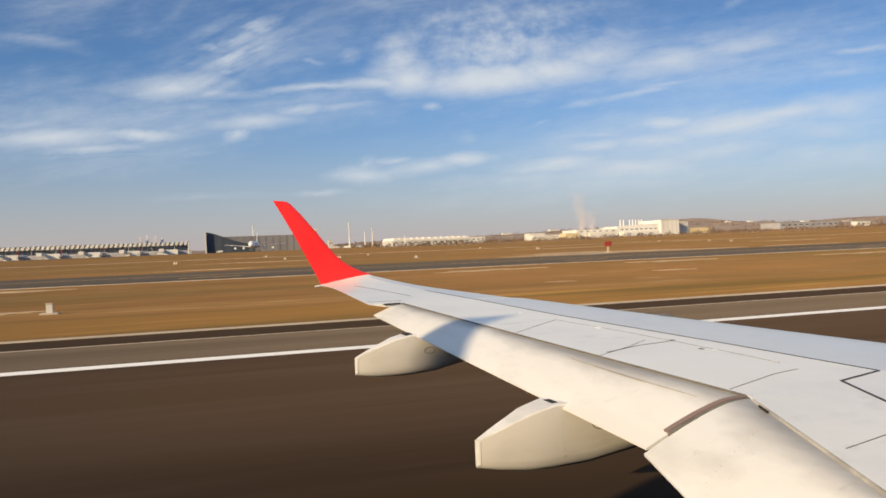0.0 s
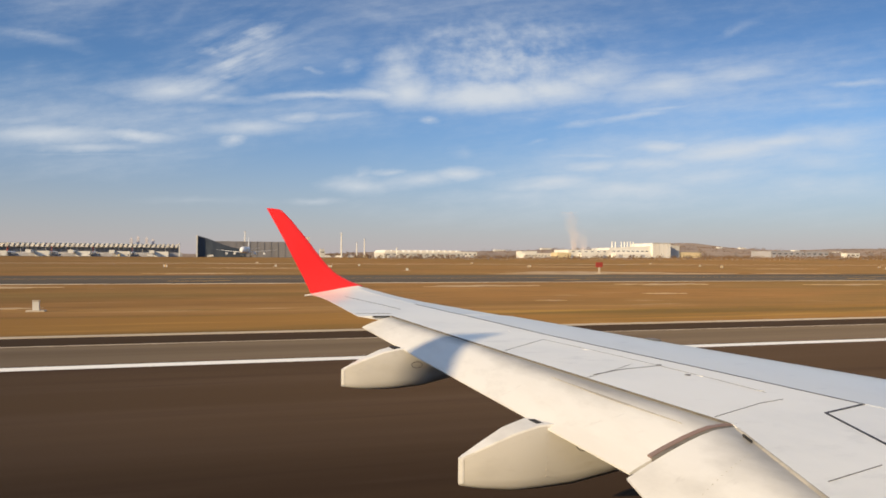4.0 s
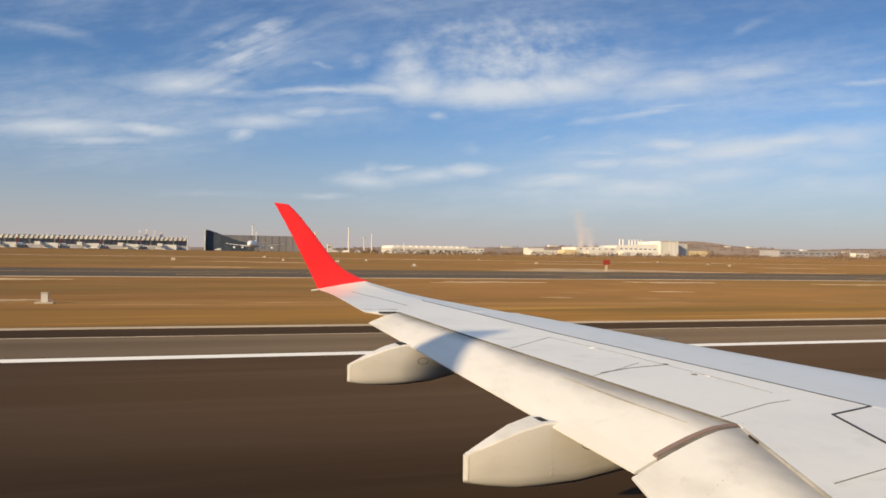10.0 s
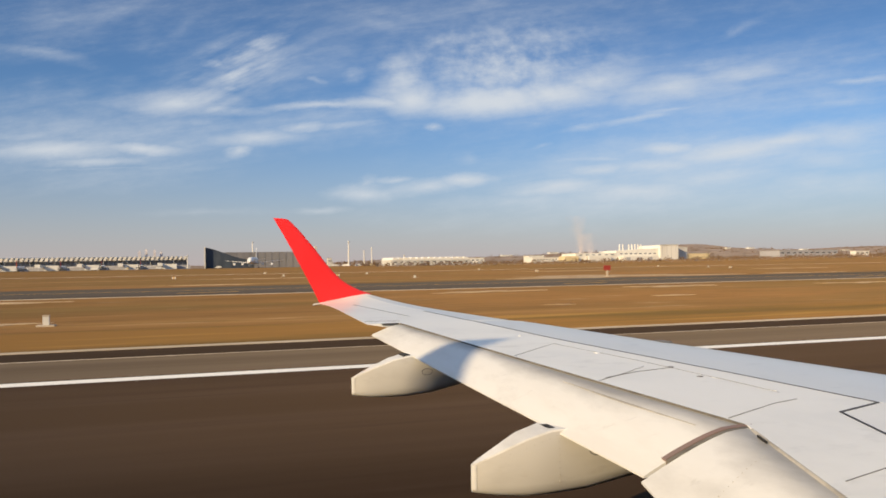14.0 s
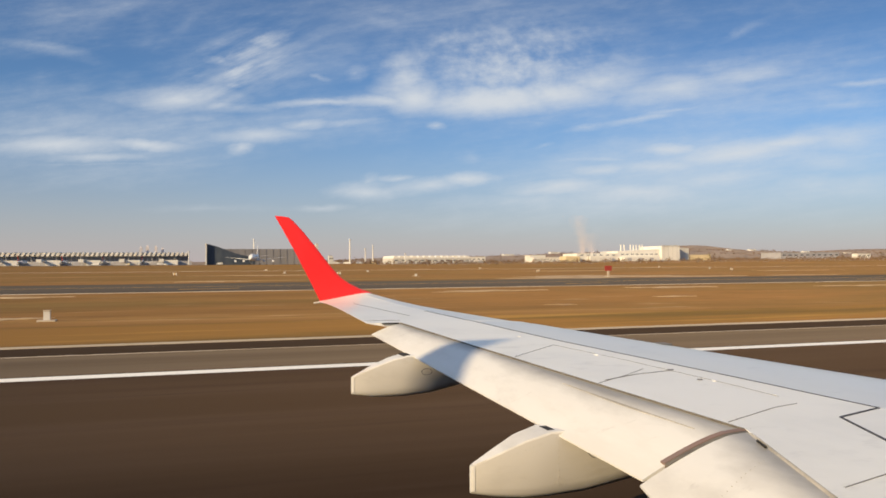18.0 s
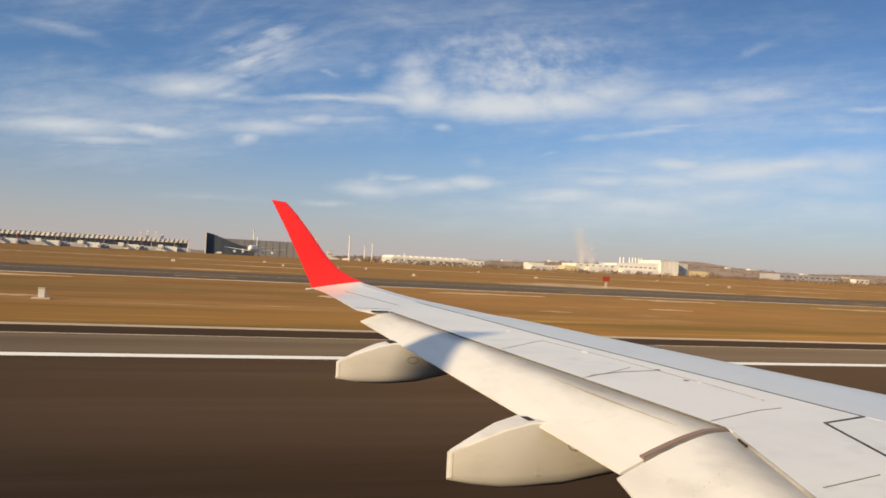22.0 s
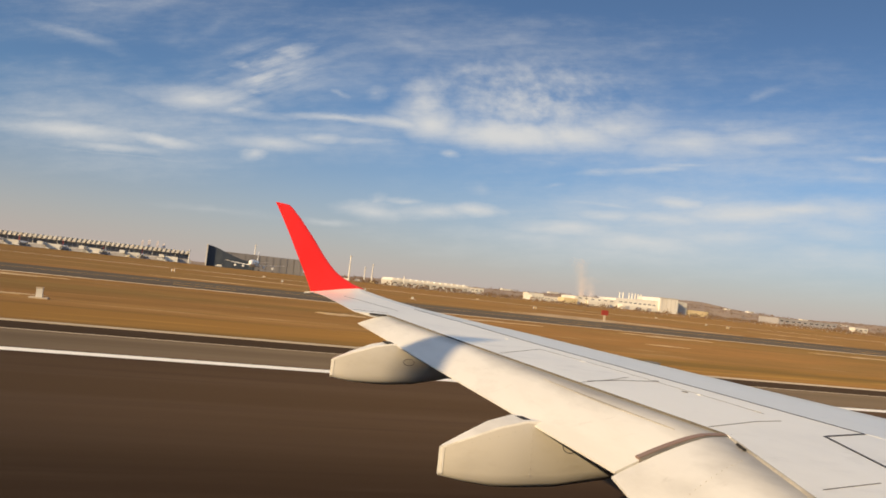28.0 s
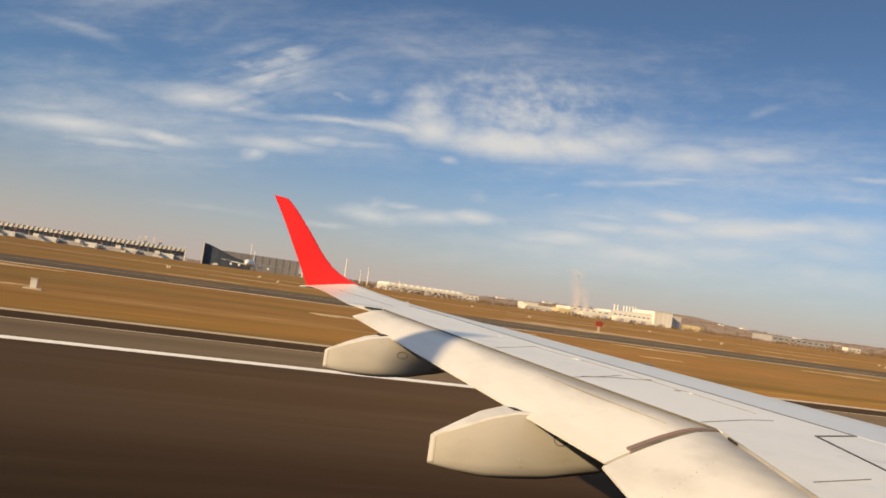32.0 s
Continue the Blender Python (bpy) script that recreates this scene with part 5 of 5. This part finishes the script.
# ---------------------------------------------------------------- taxiway exits further along the runway
def ribbon(name, pts, width, z, mat, label, category):
    """A flat painted or paved strip, 4 mm thick, along the points (x, y)."""
    rings = []
    for i, (x, y) in enumerate(pts):
        xa, ya = pts[max(0, i - 1)]
        xb, yb = pts[min(len(pts) - 1, i + 1)]
        d = Vector((xb - xa, yb - ya)).normalized() * width / 2
        rings.append([(x - d.y, y + d.x, z), (x + d.y, y - d.x, z), (x + d.y, y - d.x, z - 0.004), (x - d.y, y + d.x, z - 0.004)])
    return structure(name, Geo().loft(rings), mat, label, category)


def bend(xa, ya, xb, yb, sag, n=14):
    """Points of a curve that leaves the runway and swings away from it."""
    return [(xa + (xb - xa) * i / n, ya + (yb - ya) * (i / n) ** sag) for i in range(n + 1)]


def taxiway_exit(x0, x1, far, centre):
    """A paved fan between the runway and the taxiway, with its yellow lead-off line and hold bars."""
    wide = (x1 - x0) * 0.22
    rings = [[(x, y, 0.034), (x, y, -0.2)] for x, y in ((x0, 34.9), (x1, 34.9), (x1 - wide, 52), (x1 - 1.4 * wide, far), (x0 + 1.4 * wide, far), (x0 + wide, 52))]
    g = Geo()
    k = len(rings)
    g.add([r[0] for r in rings] + [r[1] for r in rings], [tuple(range(k))] + [(i, (i + 1) % k, k + (i + 1) % k, k + i) for i in range(k)])
    structure("taxiway_exit", g, TAXI, "grey asphalt taxiway exit that fans out from the runway", "taxiway")
    ribbon("lead_off_line", bend(x0 - 30, 3.0, centre, far, 2.4), 0.3, 0.044, LINE_YELLOW, "thin yellow lead-off line curving from the runway", "road marking")
    for i in range(3):
        x = x0 + wide * 1.6 + i * (x1 - x0) * 0.2
        ribbon("edge_bar", [(x, 54), (x + 7, 58)], 0.8, 0.044, LINE_YELLOW, "short slanting yellow bar on the taxiway shoulder", "road marking")


taxiway_exit(-545, -440, 109, -470)
taxiway_exit(515, 690, 109, 640)
for half in (3.2, 2.4, 1.6):
    ribbon("yellow_diamond", [(587 - half, 43), (587, 43 + half * 0.8), (587 + half, 43), (587, 43 - half * 0.8), (587 - half, 43)], 0.25, 0.046, LINE_YELLOW, "yellow diamond marking of nested lines on grey asphalt", "road marking")
ribbon("white_island_line", bend(-540, 60, -470, 100, 1.6), 0.9, 0.046, PALE, "pale curved kerb of a grass island", "kerb")
ribbon("sand_track", bend(1262, 52, 1300, 118, 0.8), 14.0, 0.012, SAND, "sandy vehicle track across the dry grass", "track")
ribbon("sand_track", bend(1700, 52, 1722, 96, 0.8), 12.0, 0.012, SAND, "sandy vehicle track across the dry grass", "track")
for i, (x, y, rx, ry) in enumerate(((1330, 84, 30, 12), (1386, 70, 24, 7), (1560, 62, 12, 3), (1580, 74, 16, 4))):
    sand_patch(x, y, rx, ry, 40 + i)


# ---------------------------------------------------------------- vehicles and clutter on the far aprons
def van(x, y, turn, length, mat, label, name="van", category="van"):
    v = thing(name, label, category, x, y, 0, "apron vehicles", turn)
    w, h = 1.0, 2.3
    part("body", Geo().loft([[(px, -w, 0.45), (px, -w, top), (px, w, top), (px, w, 0.45)] for px, top in ((-length / 2, h), (length / 2 - 1.6, h), (length / 2 - 0.9, 1.35), (length / 2, 1.15))]), mat, v)
    part("windscreen", Geo().loft([[(length / 2 - 1.55, -0.85, 2.2), (length / 2 - 0.92, -0.85, 1.42), (length / 2 - 0.88, -0.85, 1.42), (length / 2 - 1.5, -0.85, 2.2)], [(length / 2 - 1.55, 0.85, 2.2), (length / 2 - 0.92, 0.85, 1.42), (length / 2 - 0.88, 0.85, 1.42), (length / 2 - 1.5, 0.85, 2.2)]]), GLASS_DARK, v)
    for px in (-length * 0.3, length * 0.3):
        for s in (-0.92, 0.92):
            part("wheel", Geo().tube([((px, s - 0.11, 0.36), 0.36), ((px, s + 0.11, 0.36), 0.36)], 12), DARK, v)
    return v


for x, y, turn, length in ((136, 790, 5, 5.5), (146, 792, 170, 6.5), (158, 786, 0, 5.2), (-30, 770, 8, 6.0), (-86, 776, 175, 6.8), (-150, 772, 0, 5.4), (22, 774, 185, 5.6), (-230, 775, 10, 7.5)):
    van(x, y, turn, length, WALL_WHITE, "white service van parked on the apron")
for x, y, turn, length in ((-58, 782, 90, 9.5), (-190, 780, 80, 10.5), (176, 800, 0, 9.0)):
    van(x, y, turn, length, WALL_CREAM, "pale airport bus standing on the apron", "airport_bus", "bus")


def marker_board(x, y, turn=0.0):
    b = thing("marker_board", "small white and orange marker board in the grass", "marker", x, y, 0, "grass markers", turn)
    part("board", Geo().box(-0.55, 0.55, -0.05, 0.05, 0.35, 1.0), WALL_WHITE, b)
    part("stripe", Geo().box(-0.18, 0.18, -0.056, 0.056, 0.35, 1.004), LINE_YELLOW, b)
    for s in (-0.4, 0.4):
        part("leg", Geo().box(s - 0.03, s + 0.03, -0.03, 0.03, 0, 0.35), STEEL, b)


for x, y in ((-6, 262), (44, 252), (118, 262), (196, 256), (280, 262), (150, 410), (260, 405), (34, 405)):
    marker_board(x, y)


def field_fence(x0, x1, y, step=3.0):
    f = thing("field_fence", "grey wire fence on posts along the perimeter", "fence", x0, y)
    base = rise(x0, y)
    first = part("post", Geo().box(-0.06, 0.06, -0.06, 0.06, -0.8, 2.4), STEEL, f)
    n = int((x1 - x0) / step)
    for i in range(1, n + 1):
        shared("post", first.data, pose(i * step, 0, rise(x0 + i * step, y) - base), f)
    g = Geo()
    for k in range(5):
        z = 0.4 + 0.45 * k
        g.loft([[(i * step, -0.012, rise(x0 + i * step, y) - base + z), (i * step, 0.012, rise(x0 + i * step, y) - base + z), (i * step, 0, rise(x0 + i * step, y) - base + z + 0.03)] for i in range(0, n + 1, 5)])
    part("wire", g, STEEL, f)


field_fence(140, 740, 622, 6.0)
for x, y, h in ((905, 930, 9), (922, 938, 7), (1010, 960, 10), (1040, 955, 8), (760, 960, 8), (700, 950, 7)):
    tree(x, y, h, h * 0.4, LEAF_DARK if h > 7 else LEAF_GOLD, "field_tree", "low dark tree among scrub beyond the field", 80, group="field trees")
